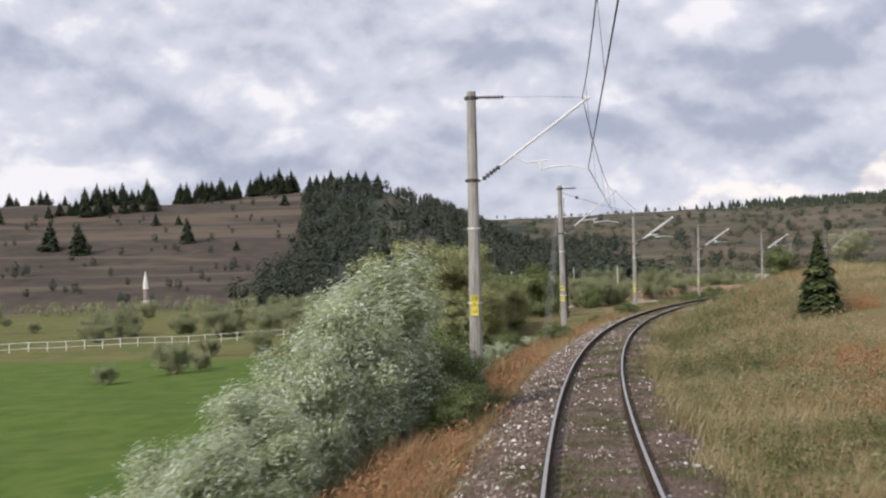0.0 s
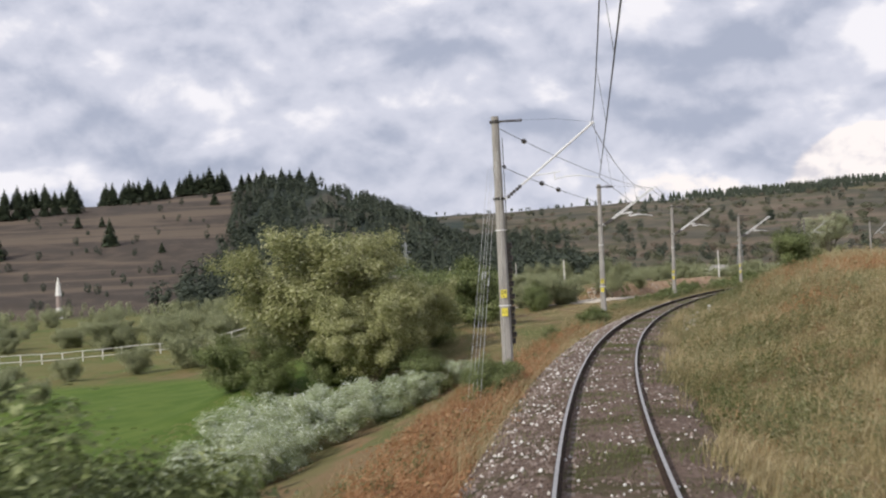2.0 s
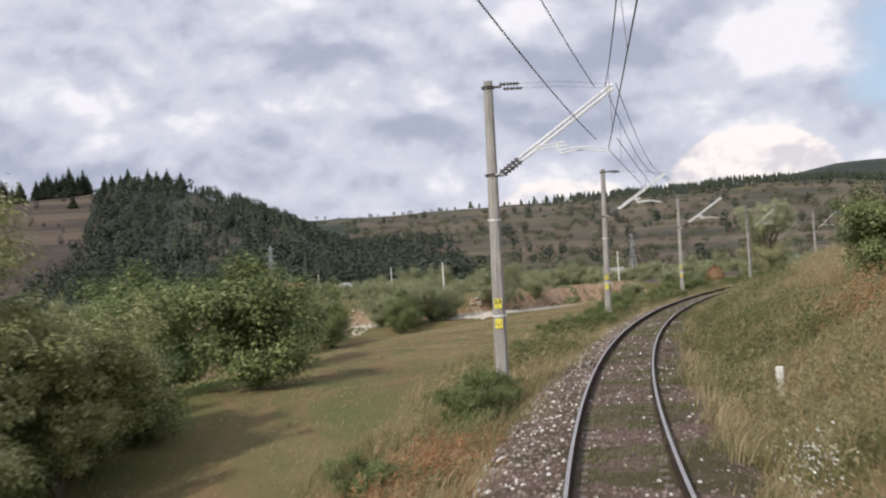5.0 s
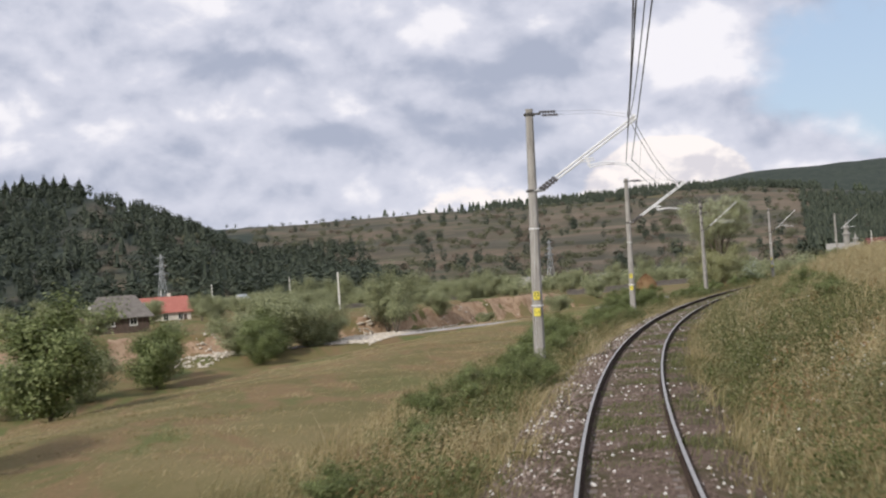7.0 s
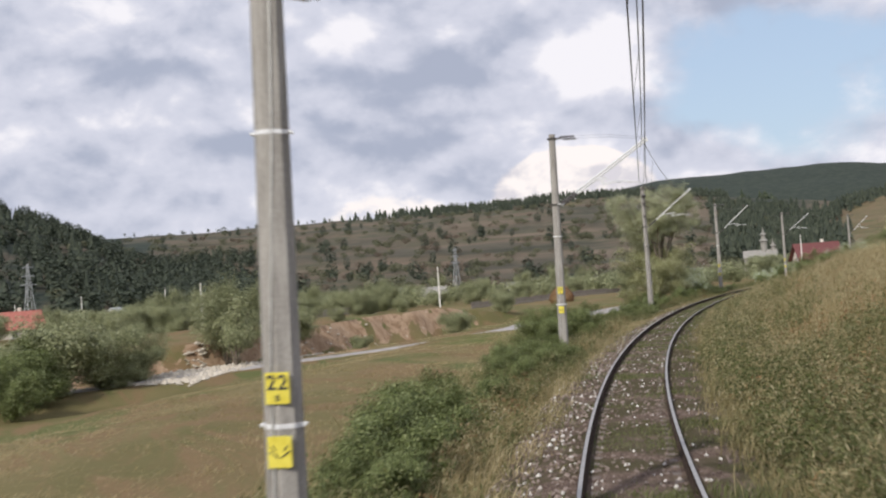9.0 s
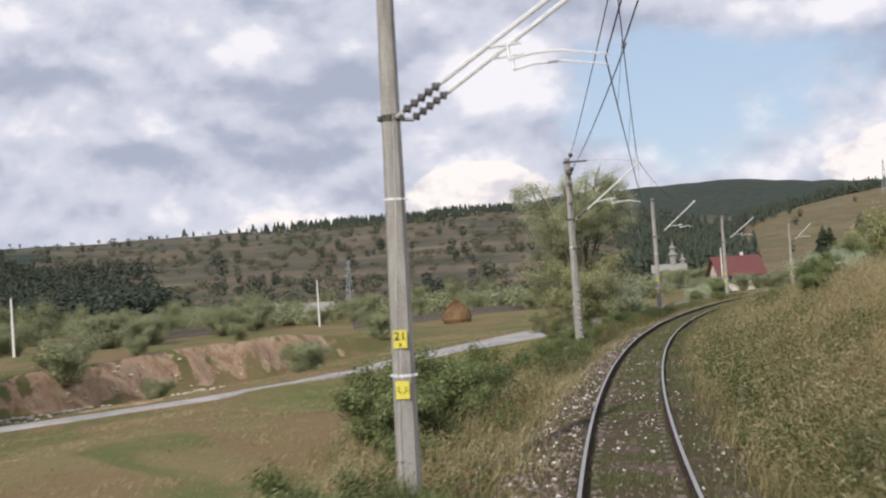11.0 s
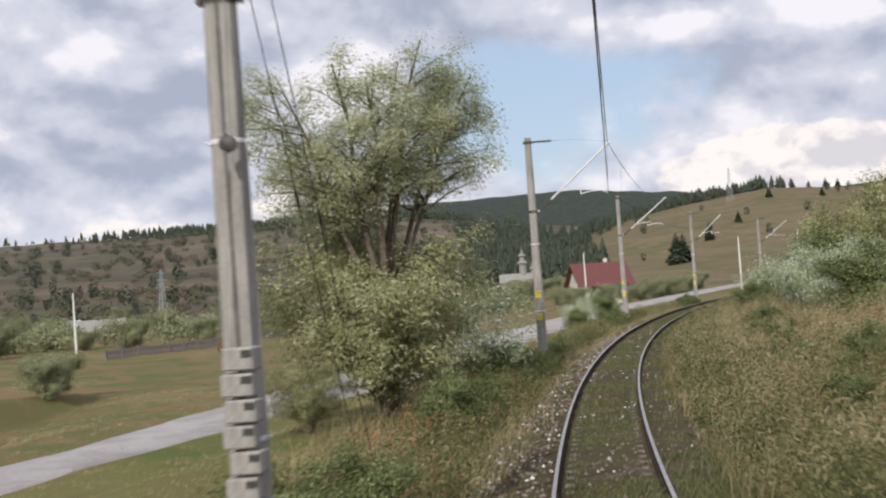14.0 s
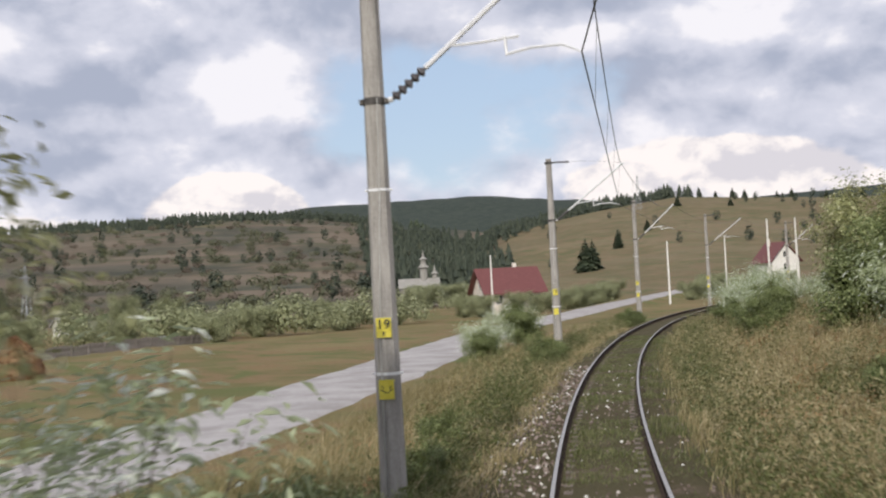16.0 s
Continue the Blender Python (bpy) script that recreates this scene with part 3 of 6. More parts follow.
def arm(mast, dy, lat, top, hinge, carry, touch):
    """One hinged arm: x reaches from the mast (0) over the track (-lat)."""
    reach, grip, low = -lat + carry[0] + .05, -lat + touch[0], touch[1] + .24
    foot, head = Vector((.25, dy, hinge + .02)), Vector((reach, dy, carry[1]))
    at = lambda k: foot.lerp(head, k)
    bm = bmesh.new()
    tube(bm, [at(.17), at(.6), head], .036, 6)
    a = part("cantilever", bm, M["steel_white"], mast, "white-painted diagonal tube")
    bm = bmesh.new()
    insulator(bm, foot, at(.17), .06, 5)
    part("insulator", bm, M["porcelain"], a)
    bm = bmesh.new()
    tube(bm, [(.12, dy * .4, hinge), foot], .035, 6)
    part("hinge", bm, M["steel_white"], a)
    bm = bmesh.new()
    k = at(.29)
    tube(bm, [k, (1.4, dy, low - .03), (1.95, dy, low + .02)], .022, 5)
    tube(bm, [(1.76, dy, low + .03), (1.78, dy, low - .22)], .022, 5)
    tube(bm, [(1.76, dy, low - .21), (2.1, dy, low - .14), (2.5, dy, low - .13), (grip, dy, touch[1])], [.022, .022, .02, .012], 5)
    part("steady_arm", bm, M["steel_white"], a)
    bm = bmesh.new()
    tube(bm, [(.86, dy, top - .17), (reach * .62, dy, top - .20), (reach, dy, carry[1] + .02)], .0035, 4)
    t = part("tie", bm, M["wire"], a)
    bm = bmesh.new()
    insulator(bm, (.34, dy, top - .16), (.86, dy, top - .17), .045, 6)
    part("insulator", bm, M["porcelain"], t)
    bm = bmesh.new()
    box(bm, reach - .03, dy, carry[1], .16, .05, .07, .01)
    part("clamp", bm, M["steel_white"], a)


def plate(mast, z, text, r):
    turn = pose(0, 0, 0, 90, 0, 0)
    bm = bmesh.new()
    box(bm, 0, -r - .012, z, .2, .012, .255, .002)
    p = part("number_plate", bm, M["yellow"], mast, "yellow enamel plate with black figures")
    if text:
        for k, sign in enumerate(text):
            lettering("figure", sign, .165, M["ink"], p, (-.046 + .092 * k, -r - .021, z + .04), turn)
        lettering("letter", "B", .07, M["ink"], p, (0, -r - .021, z - .08), turn)
    else:
        bm = bmesh.new()
        for x0, z0, a, w in ((-.045, -.02, 35, .09), (.045, -.02, -35, .09), (-.05, .03, 60, .05), (.05, .03, -60, .05)):
            box(bm, x0, -r - .021, z + z0, w, .004, .012, 0, pose(0, 0, 0, 0, a, 0))
        part("warning_mark", bm, M["ink"], p)


def mast(s, lat, top, text, arms=(0.0,), numbers=True, hinge=5.33, plates=(2.04, 1.5), carry=CARRY[0], touch=TOUCH[0], lean=0.0):
    foot = on(s, lat)
    base = float(land(foot[0], foot[1])[0]) - .35
    e = new("catenary_mast")
    tagged(e, "tall grey octagonal concrete mast with a white cantilever arm", "mast", "masts along the track")
    e.matrix_world = pose(foot[0], foot[1], 0, 0, 0, bearing(s)) @ pose(0, 0, 0, 0, lean, 0)
    bm = bmesh.new()
    ring(bm, [(0, 0, base, .185), (0, 0, base + .9, .18), (0, 0, top, .118)], 8)
    part("pole", bm, M["concrete"], e)
    bm = bmesh.new()
    ring(bm, [(0, 0, base + .1, .27), (0, 0, base + .62, .27), (0, 0, base + .66, .24)], 6)
    part("footing", bm, M["concrete"], e)
    for z, w in ((top - .17, .10), (hinge, .09), (4.1, .035), (plates[1] + .2, .04)):
        r = .118 + (top - z) / (top - base) * .067
        bm = bmesh.new()
        ring(bm, [(0, 0, z - w / 2, r + (.014 if w > .06 else .006)), (0, 0, z + w / 2, r + (.014 if w > .06 else .006))], 8)
        for sx in (-1, 1):
            box(bm, sx * (r + (.03 if w > .06 else .018)), 0, z, .05 if w > .06 else .03, .09 if w > .06 else .04, w * .8, .006)
        part("band", bm, M["steel_dark"] if w > .06 else M["steel_white"], e)
    bm = bmesh.new()
    box(bm, .22, 0, top - .16, .26, .07, .06, .01)
    part("bracket", bm, M["steel_dark"], e)
    bm = bmesh.new()
    tube(bm, [(-.07, -.17, base + .3), (-.05, -.17, 2.2), (.03, -.145, 4), (.06, -.13, 5.3)], .008, 4)
    part("earth_wire", bm, M["stay"], e)
    for dy in arms:
        arm(e, dy, lat, top, hinge, carry, touch)
    if numbers:
        plate(e, plates[0], text, .163)
        plate(e, plates[1], "", .168)
    return e


S_M = [32.0, 67.0, 103.4, 138.0, 174.1, 209.1, 243.8, 279.2, 312.9, 343.4, 374.0]
L_M = [-3.0, -3.2, -3.13, -3.0, -3.2, -3.02, -2.8, -2.85, -2.6, -3.1, -3.0]
Z_M = [7.66, 7.66, 7.74, 7.82, 7.9, 7.88, 7.94, 7.84, 7.95, 8.1, 8.0]
HINGE = [5.34, 5.08] + [5.27] * 9
PLATES = [(2.24, 1.97), (2.12, 1.55), (1.92, 1.4), (2.03, 1.52), (2.1, 1.38)] + [(2.3, 1.5)] * 6
TEXT = ["25", "24", "23", "22", "21", "20", "19", "18", "17", "16", "15"]
for i, s in enumerate(S_M):
    mast(s, L_M[i], Z_M[i], TEXT[i], (-.42, .42) if i in (2, 3, 4) else (0.0,), i != 5, HINGE[i], PLATES[i], CARRY[i], TOUCH[i], (.7, 0, .9, 1.5, .9)[i] if i < 5 else 0.0)

# ---- overhead wires ----


def sag(a, b, drop, n=14):
    a, b = Vector(a), Vector(b)
    return [a.lerp(b, i / n) - Vector((0, 0, drop * 4 * (i / n) * (1 - i / n))) for i in range(n + 1)]


def line_wire(name, label, pts, r, group="overhead line"):
    bm = bmesh.new()
    tube(bm, pts, r, 5)
    return tagged(part(name, bm, M["wire"]), label, "cable", group)


posts = [-3.0] + S_M
high, deep = [(-.1, 7.36)] + CARRY, [(-.05, 5.6)] + TOUCH
for i in range(len(posts) - 1):
    up = sag(on(posts[i], *high[i]), on(posts[i + 1], *high[i + 1]), .75)
    lo = sag(on(posts[i], *deep[i]), on(posts[i + 1], *deep[i + 1]), .04)
    w = line_wire("carrying_wire", "thin dark carrying wire slung between masts", up, .011)
    line_wire("contact_wire", "taut dark contact wire over the track", lo, .011)
    for k in (2, 5, 8, 12):
        bm = bmesh.new()
        tube(bm, [up[k], lo[k]], .005, 3)
        part("dropper", bm, M["wire"], w)
    if i in (3, 4):
        u2 = sag(on(posts[i], .3, 7.4), on(posts[i + 1], .3, 7.4), .6)
        line_wire("carrying_wire", "thin dark carrying wire slung between masts", u2, .011)
        line_wire("contact_wire", "taut dark contact wire over the track", sag(on(posts[i], .24, 5.98), on(posts[i + 1], .24, 5.98), .03), .011)

# ---- anchor fittings at the two tensioning masts ----


def hung_line(name, label, a, b, beads, drop=.35, r=.011):
    """A terminating wire with insulator beads at the given shares of its length."""
    pts = sag(a, b, drop, 20)
    w = line_wire(name, label, pts, r)
    for k in beads:
        i = int(k * 20)
        d = (Vector(pts[i + 1]) - Vector(pts[i])).normalized()
        c = Vector(pts[i]).lerp(pts[i + 1], k * 20 - i)
        bm = bmesh.new()
        lathe(bm, c - d * .2, c + d * .2, [.02, .04, .08, .095, .095, .07, .025])
        part("insulator", bm, M["porcelain"], w, "dark egg-shaped insulator")
    return w


hung_line("carrying_wire", "terminating wire with dark insulators", on(67, -3.12, 7.3), on(103.4, -.25, 7.36), (.1,), .25)
hung_line("contact_wire", "terminating wire with dark insulators", on(67, -3.1, 6.1), on(103.4, -.3, 6.0), (.17, .255), .3)
hung_line("carrying_wire", "terminating wire with dark insulators", on(209.1, -2.95, 7.75), on(174.1, .3, 7.4), (.1,), .15)
hung_line("contact_wire", "terminating wire with dark insulators", on(209.1, -2.95, 7.3), on(174.1, .3, 6.05), (.1,), .2)


def stays(s_top, lat_top, tops, s_foot, lat_foot, material, gap, label):
    foot0 = on(s_foot, lat_foot)
    zf = float(land(foot0[0], foot0[1])[0])
    e = tagged(new("anchor_stay"), label, "guy wire")
    e.matrix_world = pose(*foot0[:2], zf)
    inv = e.matrix_world.inverted()
    h = math.radians(bearing(s_foot))
    for i, z in enumerate(tops):
        off = Vector((math.cos(h), math.sin(h), 0)) * gap * (i - (len(tops) - 1) / 2)
        a, b = Vector(on(s_top, lat_top, z)) + off, Vector((*foot0[:2], zf - .1)) + off
        bm = bmesh.new()
        tube(bm, [inv @ a, inv @ a.lerp(b, .5), inv @ b], .006, 5)
        st = part("stay", bm, material, e)
        bm = bmesh.new()
        k = inv @ a.lerp(b, .45 + .03 * i)
        d = (b - a).normalized()
        lathe(bm, k - d * .16, k + d * .16, [.009, .015, .017, .015, .009])
        part("turnbuckle", bm, material, st)
    bm = bmesh.new()
    box(bm, 0, 0, 0, .7, .5, .4, .04)
    part("anchor_block", bm, M["concrete"], e)


stays(66.95, -3.32, (6.1, 6.15, 6.6, 6.65), 60.3, -3.5, M["stay"], .11, "four pale anchor stays running down to a concrete block")
stays(209.1, -3.07, (7.7, 7.76), 217.5, -3.4, M["wire"], .2, "two dark anchor stays of the tensioning mast")

# counterweights of the two tensioning masts


def counterweight(at, z, turn, count, side, material, label, wheels):
    """Blocks with notches laid on in black, threaded on a rod, hung from pulleys at the mast."""
    e = tagged(new("counterweight"), label, "counterweight")
    e.matrix_world = pose(*at[:2], z, 0, 0, turn)
    bm = bmesh.new()
    tube(bm, [(0, 0, 0), (0, 0, 6.5)], .013, 6)
    part("rod", bm, M["steel_dark"], e)
    first = None
    for i in range(count):
        if first is None:
            bm = bmesh.new()
            box(bm, 0, 0, 0, side, side, .176, .012)
            w = part("weight", bm, material, e)
            first = w.data
            bm = bmesh.new()
            # thin black plate on the face stands for the shade inside a notch
            box(bm, .075, -side / 2 - .001, .04, .085, .012, .055)
            slot_shade = part("slot_shade", bm, M["ink"], w)
        else:
            w = new("weight", first)
            w.parent = e
            n = new("slot_shade", slot_shade.data)
            n.parent = w
        w.matrix_basis = pose((.022 if i % 2 else -.018) + .006 * math.sin(i * 2.1), .012 * math.cos(i * 1.7), .12 + .2 * i, 0, 0, 4 * math.sin(i * 3.3))
    for zz, rr in wheels:
        bm = bmesh.new()
        lathe(bm, (.02, -.05, zz), (.02, .05, zz), [rr * .3, rr, rr, rr * .85, rr * .85, rr, rr, rr * .3])
        part("pulley", bm, M["steel_dark"], e)


# dark brown tone for the weights at the first tensioning mast
M["dark_weight"] = plain("dark_brown_weight", (0.085, 0.07, 0.062), (0.15, 0.125, 0.108), 6, .85, .1, .004)
counterweight(on(208.72, -2.95), .04, bearing(209.1), 12, .25, M["concrete"], "stack of pale concrete counterweights hung beside the mast", ((7.2, .15), (6.7, .12), (5.9, .1), (4.0, .07)))
counterweight(on(67.3, -3.04), .5, bearing(67), 16, .2, M["dark_weight"], "stack of dark counterweights hung beside the mast", ((5.6, .06),))

# ---- plants ----
M["bark"] = plain("grey_brown_bark", (0.10, 0.08, 0.06), (0.24, 0.20, 0.16), 7, 0.9, 0, 0.01, (3, 3, .6))
M["silver_leaf"] = leafy("silver_willow_leaves", (0.30, 0.35, 0.19), (0.60, 0.66, 0.44), (0.88, 0.91, 0.84), .45)
M["olive_leaf"] = leafy("olive_willow_leaves", (0.19, 0.20, 0.08), (0.44, 0.45, 0.21), (0.64, 0.63, 0.40), .4)
M["pale_leaf"] = leafy("pale_willow_leaves", (0.33, 0.35, 0.21), (0.58, 0.60, 0.38), (0.76, 0.77, 0.60), .55)
M["dull_leaf"] = leafy("dull_willow_leaves", (0.13, 0.135, 0.055), (0.31, 0.315, 0.14), (0.54, 0.55, 0.33), .3)
# darker copy of the pale leaves: shade below the tall willow put into the colour
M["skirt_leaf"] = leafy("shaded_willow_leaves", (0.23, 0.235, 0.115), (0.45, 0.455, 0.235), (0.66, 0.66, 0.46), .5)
M["young_needles"] = leafy("young_spruce_needles", (0.05, 0.07, 0.03), (0.12, 0.15, 0.06), (0.18, 0.21, 0.09), .2, .7)
M["green_leaf"] = leafy("green_shrub_leaves", (0.085, 0.11, 0.04), (0.20, 0.24, 0.085), (0.34, 0.38, 0.18), .3)
M["far_leaf"] = leafy("far_shrub_leaves", (0.19, 0.205, 0.11), (0.37, 0.395, 0.22), (0.47, 0.49, 0.31), .38)
M["rust_leaf"] = leafy("rust_leaves", (0.15, 0.08, 0.04), (0.31, 0.17, 0.085), (0.40, 0.27, 0.14), .25)
M["scrub_leaf"] = leafy("slope_scrub_leaves", (0.085, 0.093, 0.055), (0.14, 0.145, 0.084), (0.17, 0.17, 0.10), .3)
M["brown_scrub_leaf"] = leafy("brown_scrub_leaves", (0.10, 0.08, 0.058), (0.165, 0.132, 0.095), (0.19, 0.155, 0.115), .25)
M["needles"] = leafy("spruce_needles", (0.034, 0.05, 0.032), (0.085, 0.108, 0.06), (0.12, 0.14, 0.08), .15, .7)
M["pine"] = leafy("pine_wood", (0.05, 0.066, 0.05), (0.088, 0.106, 0.072), (0.105, 0.122, 0.084), .3, .7)


def unit(v):
    return v / np.maximum(np.linalg.norm(v, axis=-1, keepdims=True), 1e-6)


def leaves(rng, centres, spread_, size, slim, wind=(0, 0, 0), up=0.2, outward=None, lean_=1.1):
    """One pointed quad a leaf, round the given centres, its face turned more or less outwards."""
    n = len(centres)
    o = unit(rng.normal(size=(n, 3)))
    c = centres + o * (rng.random((n, 1)) ** .6) * spread_ * 1.7
    face = o * .6 + rng.normal(size=(n, 3)) * .4 + np.array([0, 0, .5])
    if outward is not None:
        face += unit(c - outward) * lean_
    face = unit(face)
    d = unit(rng.normal(size=(n, 3)) + np.array(wind) * 2.2 + np.array([0, 0, up]))
    w = unit(np.cross(face, d))
    d = unit(np.cross(w, face))
    l = (size * (.6 + .8 * rng.random(n)))[:, None]
    bend = face * l * .1
    v = np.stack([c - d * l * .5, c + w * l * slim * .5 + bend, c + d * l * .5, c - w * l * slim * .5 + bend], 1).reshape(-1, 3)
    return v, np.arange(n * 4).reshape(-1, 4)


def skeleton(rng, stems, height, reach, low, r0, twigs=4, lift=1.0, bole=0.0):
    """Stems that fan out from the foot, with side branches: paths, radii and the twig ends."""
    paths, tips = [], []
    for k in range(stems):
        a = 2 * math.pi * (k + rng.uniform(-.3, .3)) / stems
        out, h = reach * rng.uniform(.3, .85), height * rng.uniform(.72, .97)
        if stems == 1:
            out, h = reach * .12, height * .95
        h *= 1 - .26 * (out / reach) ** 2
        dirx, diry = math.cos(a), math.sin(a)
        pts = []
        for i in range(7):
            u = i / 6
            v = max(0.0, u - bole) / (1 - bole)
            o = out * (v ** (1.25 if bole == 0 else .85)) * lift + (.12 if bole else 0)
            pts.append(Vector((dirx * o + rng.uniform(-.06, .06) * reach * v, diry * o + rng.uniform(-.06, .06) * reach * v, h * u)))
        r = r0 * rng.uniform(.7, 1.1)
        paths.append((pts, [r * (1 - .88 * i / 6) for i in range(7)]))
        for u in np.linspace(low, 1, 10):
            i = min(int(u * 6), 5)
            tips.append(pts[i].lerp(pts[i + 1], u * 6 - i))
        for t in range(twigs):
            u = rng.uniform(low * .92, .95)
            i = min(int(u * 6), 5)
            p = pts[i].lerp(pts[i + 1], u * 6 - i)
            b = rng.uniform(0, 2 * math.pi)
            ln = reach * rng.uniform(.3, .55) * (1.15 - .6 * u)
            q = p + Vector((math.cos(b) * ln + dirx * ln * .3, math.sin(b) * ln + diry * ln * .3, ln * rng.uniform(.1, .75)))
            m = p.lerp(q, .5) + Vector((0, 0, ln * .08))
            rr = r * (1 - .88 * u) * .6
            paths.append(([p, m, q], [rr, rr * .6, rr * .25]))
            tips += [m, p.lerp(q, .75), q, q]
    return paths, np.array([tuple(t) for t in tips])


def plant(kind, seed, height, reach, leaf, count, size, slim, stems=5, low=.35, r0=.07, clump=.35, wind=(0, 0, 0), twigs=4, label="", category="shrub", lift=1.0, group="", split=False, bole=0.0):
    rng = np.random.default_rng(seed)
    e = tagged(new(kind), label, category, group)
    paths, tips = skeleton(rng, stems, height, reach, low, r0, twigs, lift, bole)
    bm = bmesh.new()
    limb = None
    for k, (pts, rad) in enumerate(paths):
        tube(bm, pts, rad, 5)
        if split:
            if k % (twigs + 1) == 0:
                limb = part("limb", bm, M["bark"], e)
            else:
                part("branch", bm, M["bark"], limb)
            bm = bmesh.new()
    if split:
        bm.free()
    else:
        part("trunk", bm, M["bark"], e)
    # clumps of uneven size round the twig ends
    w = rng.random(len(tips)) ** 1.6 + .4
    c = tips[rng.choice(len(tips), count, p=w / w.sum())]
    k = rng.integers(0, max(6, len(tips) // 2), count)
    jit = rng.normal(size=(len(tips), 3)) * clump * .5
    c = c + jit[k % len(jit)] * .6 + np.array(wind) * .15
    v, f = leaves(rng, c, clump * np.array([1, 1, .8]), size, slim, wind, .25, np.array([0, 0, height * .3]))
    v[:, 2] = np.maximum(v[:, 2], .03)
    part("crown", raw("crown", v, f), leaf, e)
    return e


def put(ob, s, lat, scale=1.0, turn=0.0, sink=.1, flat=None):
    """Set a thing on the ground beside the line."""
    p = on(s, lat)
    return put_xy(ob, p[0], p[1], scale, turn, sink)


def put_xy(ob, x, y, scale=1.0, turn=0.0, sink=.1):
    z = float(land(x, y)[0]) - sink
    ob.matrix_basis = pose(x, y, z, 0, 0, turn) @ Matrix.Diagonal((scale, scale, scale, 1))
    return ob


def again(ob, s, lat, scale, turn, sink=.1):
    p = on(s, lat)
    return again_xy(ob, p[0], p[1], scale, turn, sink)


def again_xy(ob, x, y, scale, turn, sink=.1):
    z = float(land(x, y)[0]) - sink
    keep = ob.matrix_basis.copy()
    ob.matrix_basis = Matrix()
    c = copy_thing(ob, pose(x, y, z, 0, 0, turn) @ Matrix.Diagonal((scale, scale, scale, 1)))
    ob.matrix_basis = keep
    return c


WIND = (.95, .35, .25)
SIL = "silver-leaved willow bush bent by the wind"
# thicket on the embankment at the beginning
willow = plant("willow_bush", 11, 6.9, 2.1, M["silver_leaf"], 46000, .22, .2, 12, .08, .05, .36, WIND, 11, SIL)
put(willow, 27.6, -4.7, .79)
for s, l, k, t in ((29.8, -5.2, .73, 130), (31.2, -6.2, .68, 340), (25.4, -5.1, .68, 250), (23.2, -5.4, .58, 60), (20.8, -5.6, .49, 190), (18.4, -5.9, .44, 20), (16.0, -6.2, .4, 300), (27.0, -6.4, .56, 80), (24.0, -6.8, .5, 160), (20.5, -7.2, .46, 110), (13.5, -6.6, .36, 10), (30.8, -6.6, .5, 220)):
    again(willow, s, l, k, t)
low_willow = plant("low_willow", 12, 2.5, 1.7, M["silver_leaf"], 12000, .17, .2, 9, .15, .025, .2, WIND, 6, "low silvery willow shrub in the grass")
put(low_willow, 87, -12.6)
for s, l, k, t in ((88.5, -11.0, .8, 40), (84.5, -13.6, 1.1, 100), (74, -14.4, 1.0, 20), (70, -13.6, 1.0, 70), (66, -12.4, .95, 120), (62, -11.5, .9, 10), (58.5, -10.8, .9, 60), (55, -10.2, .85, 140), (52, -9.6, .8, 220), (60, -13, 1.0, 300), (48.5, -8.9, .75, 20), (82, -14.2, 1.1, 200), (79.5, -15, 1.15, 280), (77, -15.6, 1.1, 330), (80.5, -12.2, .8, 150), (76, -13.0, .9, 220), (91, -9.4, .6, 20), (72, -13, .9, 50),
                   (14, -6.2, .9, 10), (41, -7.6, .7, 10), (45, -7.8, .55, 100), (36, -5.6, .5, 200), (50, -8.6, .6, 300), (13, -8, 1.0, 30)):
    again(low_willow, s, l, k, t)
# rounded willow tree and its neighbours
tree = plant("willow_tree", 21, 9.2, 5.7, M["olive_leaf"], 72000, .19, .36, 12, .26, .12, .38, (.3, .1, .1), 13, "rounded olive-green willow with many grey stems", "tree")
put(tree, 97.5, -19.0, 1.1)
again(tree, 94.5, -15.0, .72, 140)
again(tree, 101, -14.5, .62, 260)
dark = plant("green_shrub", 31, 4.2, 2.4, M["green_leaf"], 22000, .13, .5, 8, .15, .04, .36, (.1, 0, 0), 7, "dense green shrub in the meadow edge")
put(dark, 124, -17.2, 1.3)
again(dark, 119, -19.5, 1.35, 80)
again(dark, 113, -18.5, 1.1, 190)
again(dark, 115, -13.8, 1.25, 20)
again(dark, 148, -25.5, 1.35, 260)
again(dark, 90, -10.6, .62, 30)
again(dark, 108, -18.5, 1.1, 130)
# shrubs added under the willow tree to give its shaded inside a dark fill
for s, l, k, t in ((99.5, -15.5, .9, 10), (97, -18.5, .8, 70), (98, -22.5, .85, 140), (103, -15.5, .95, 200), (95.5, -21.5, .7, 260), (96, -15.2, .6, 310), (106, -14.6, .9, 100), (100, -26, .9, 20)):
    again(dark, s, l, k, t)
for s, l, k, t in ((36, -4.9, .3, 10), (41, -5.2, .3, 90), (72, -5.2, .28, 200), (92, -4.4, .3, 120), (118, -4.4, .24, 20), (124, -4.1, .22, 70), (128, -4.6, .3, 310), (143.5, -4.3, .26, 140),
                   (147, -4.6, .3, 200), (150.5, -4.2, .3, 20), (157, -4.4, .26, 260), (171.5, -4.3, .38, 10), (170, -4.9, .36, 150), (182, -4.5, .5, 50), (185.5, -4.6, .56, 110), (189, -4.2, .5, 300), (184, -5.6, .5, 20), (195, -4.2, .28, 20), (202, -4.4, .3, 160), (214, -4.1, .28, 200), (131.5, -4.2, .26, 77), (134, -4.6, .3, 177),
                   (153, -4.8, .32, 100), (168, -4.3, .3, 10), (179, -4.2, .26, 220), (192, -5.2, .36, 250)):
    again(dark, s, l, k, t)
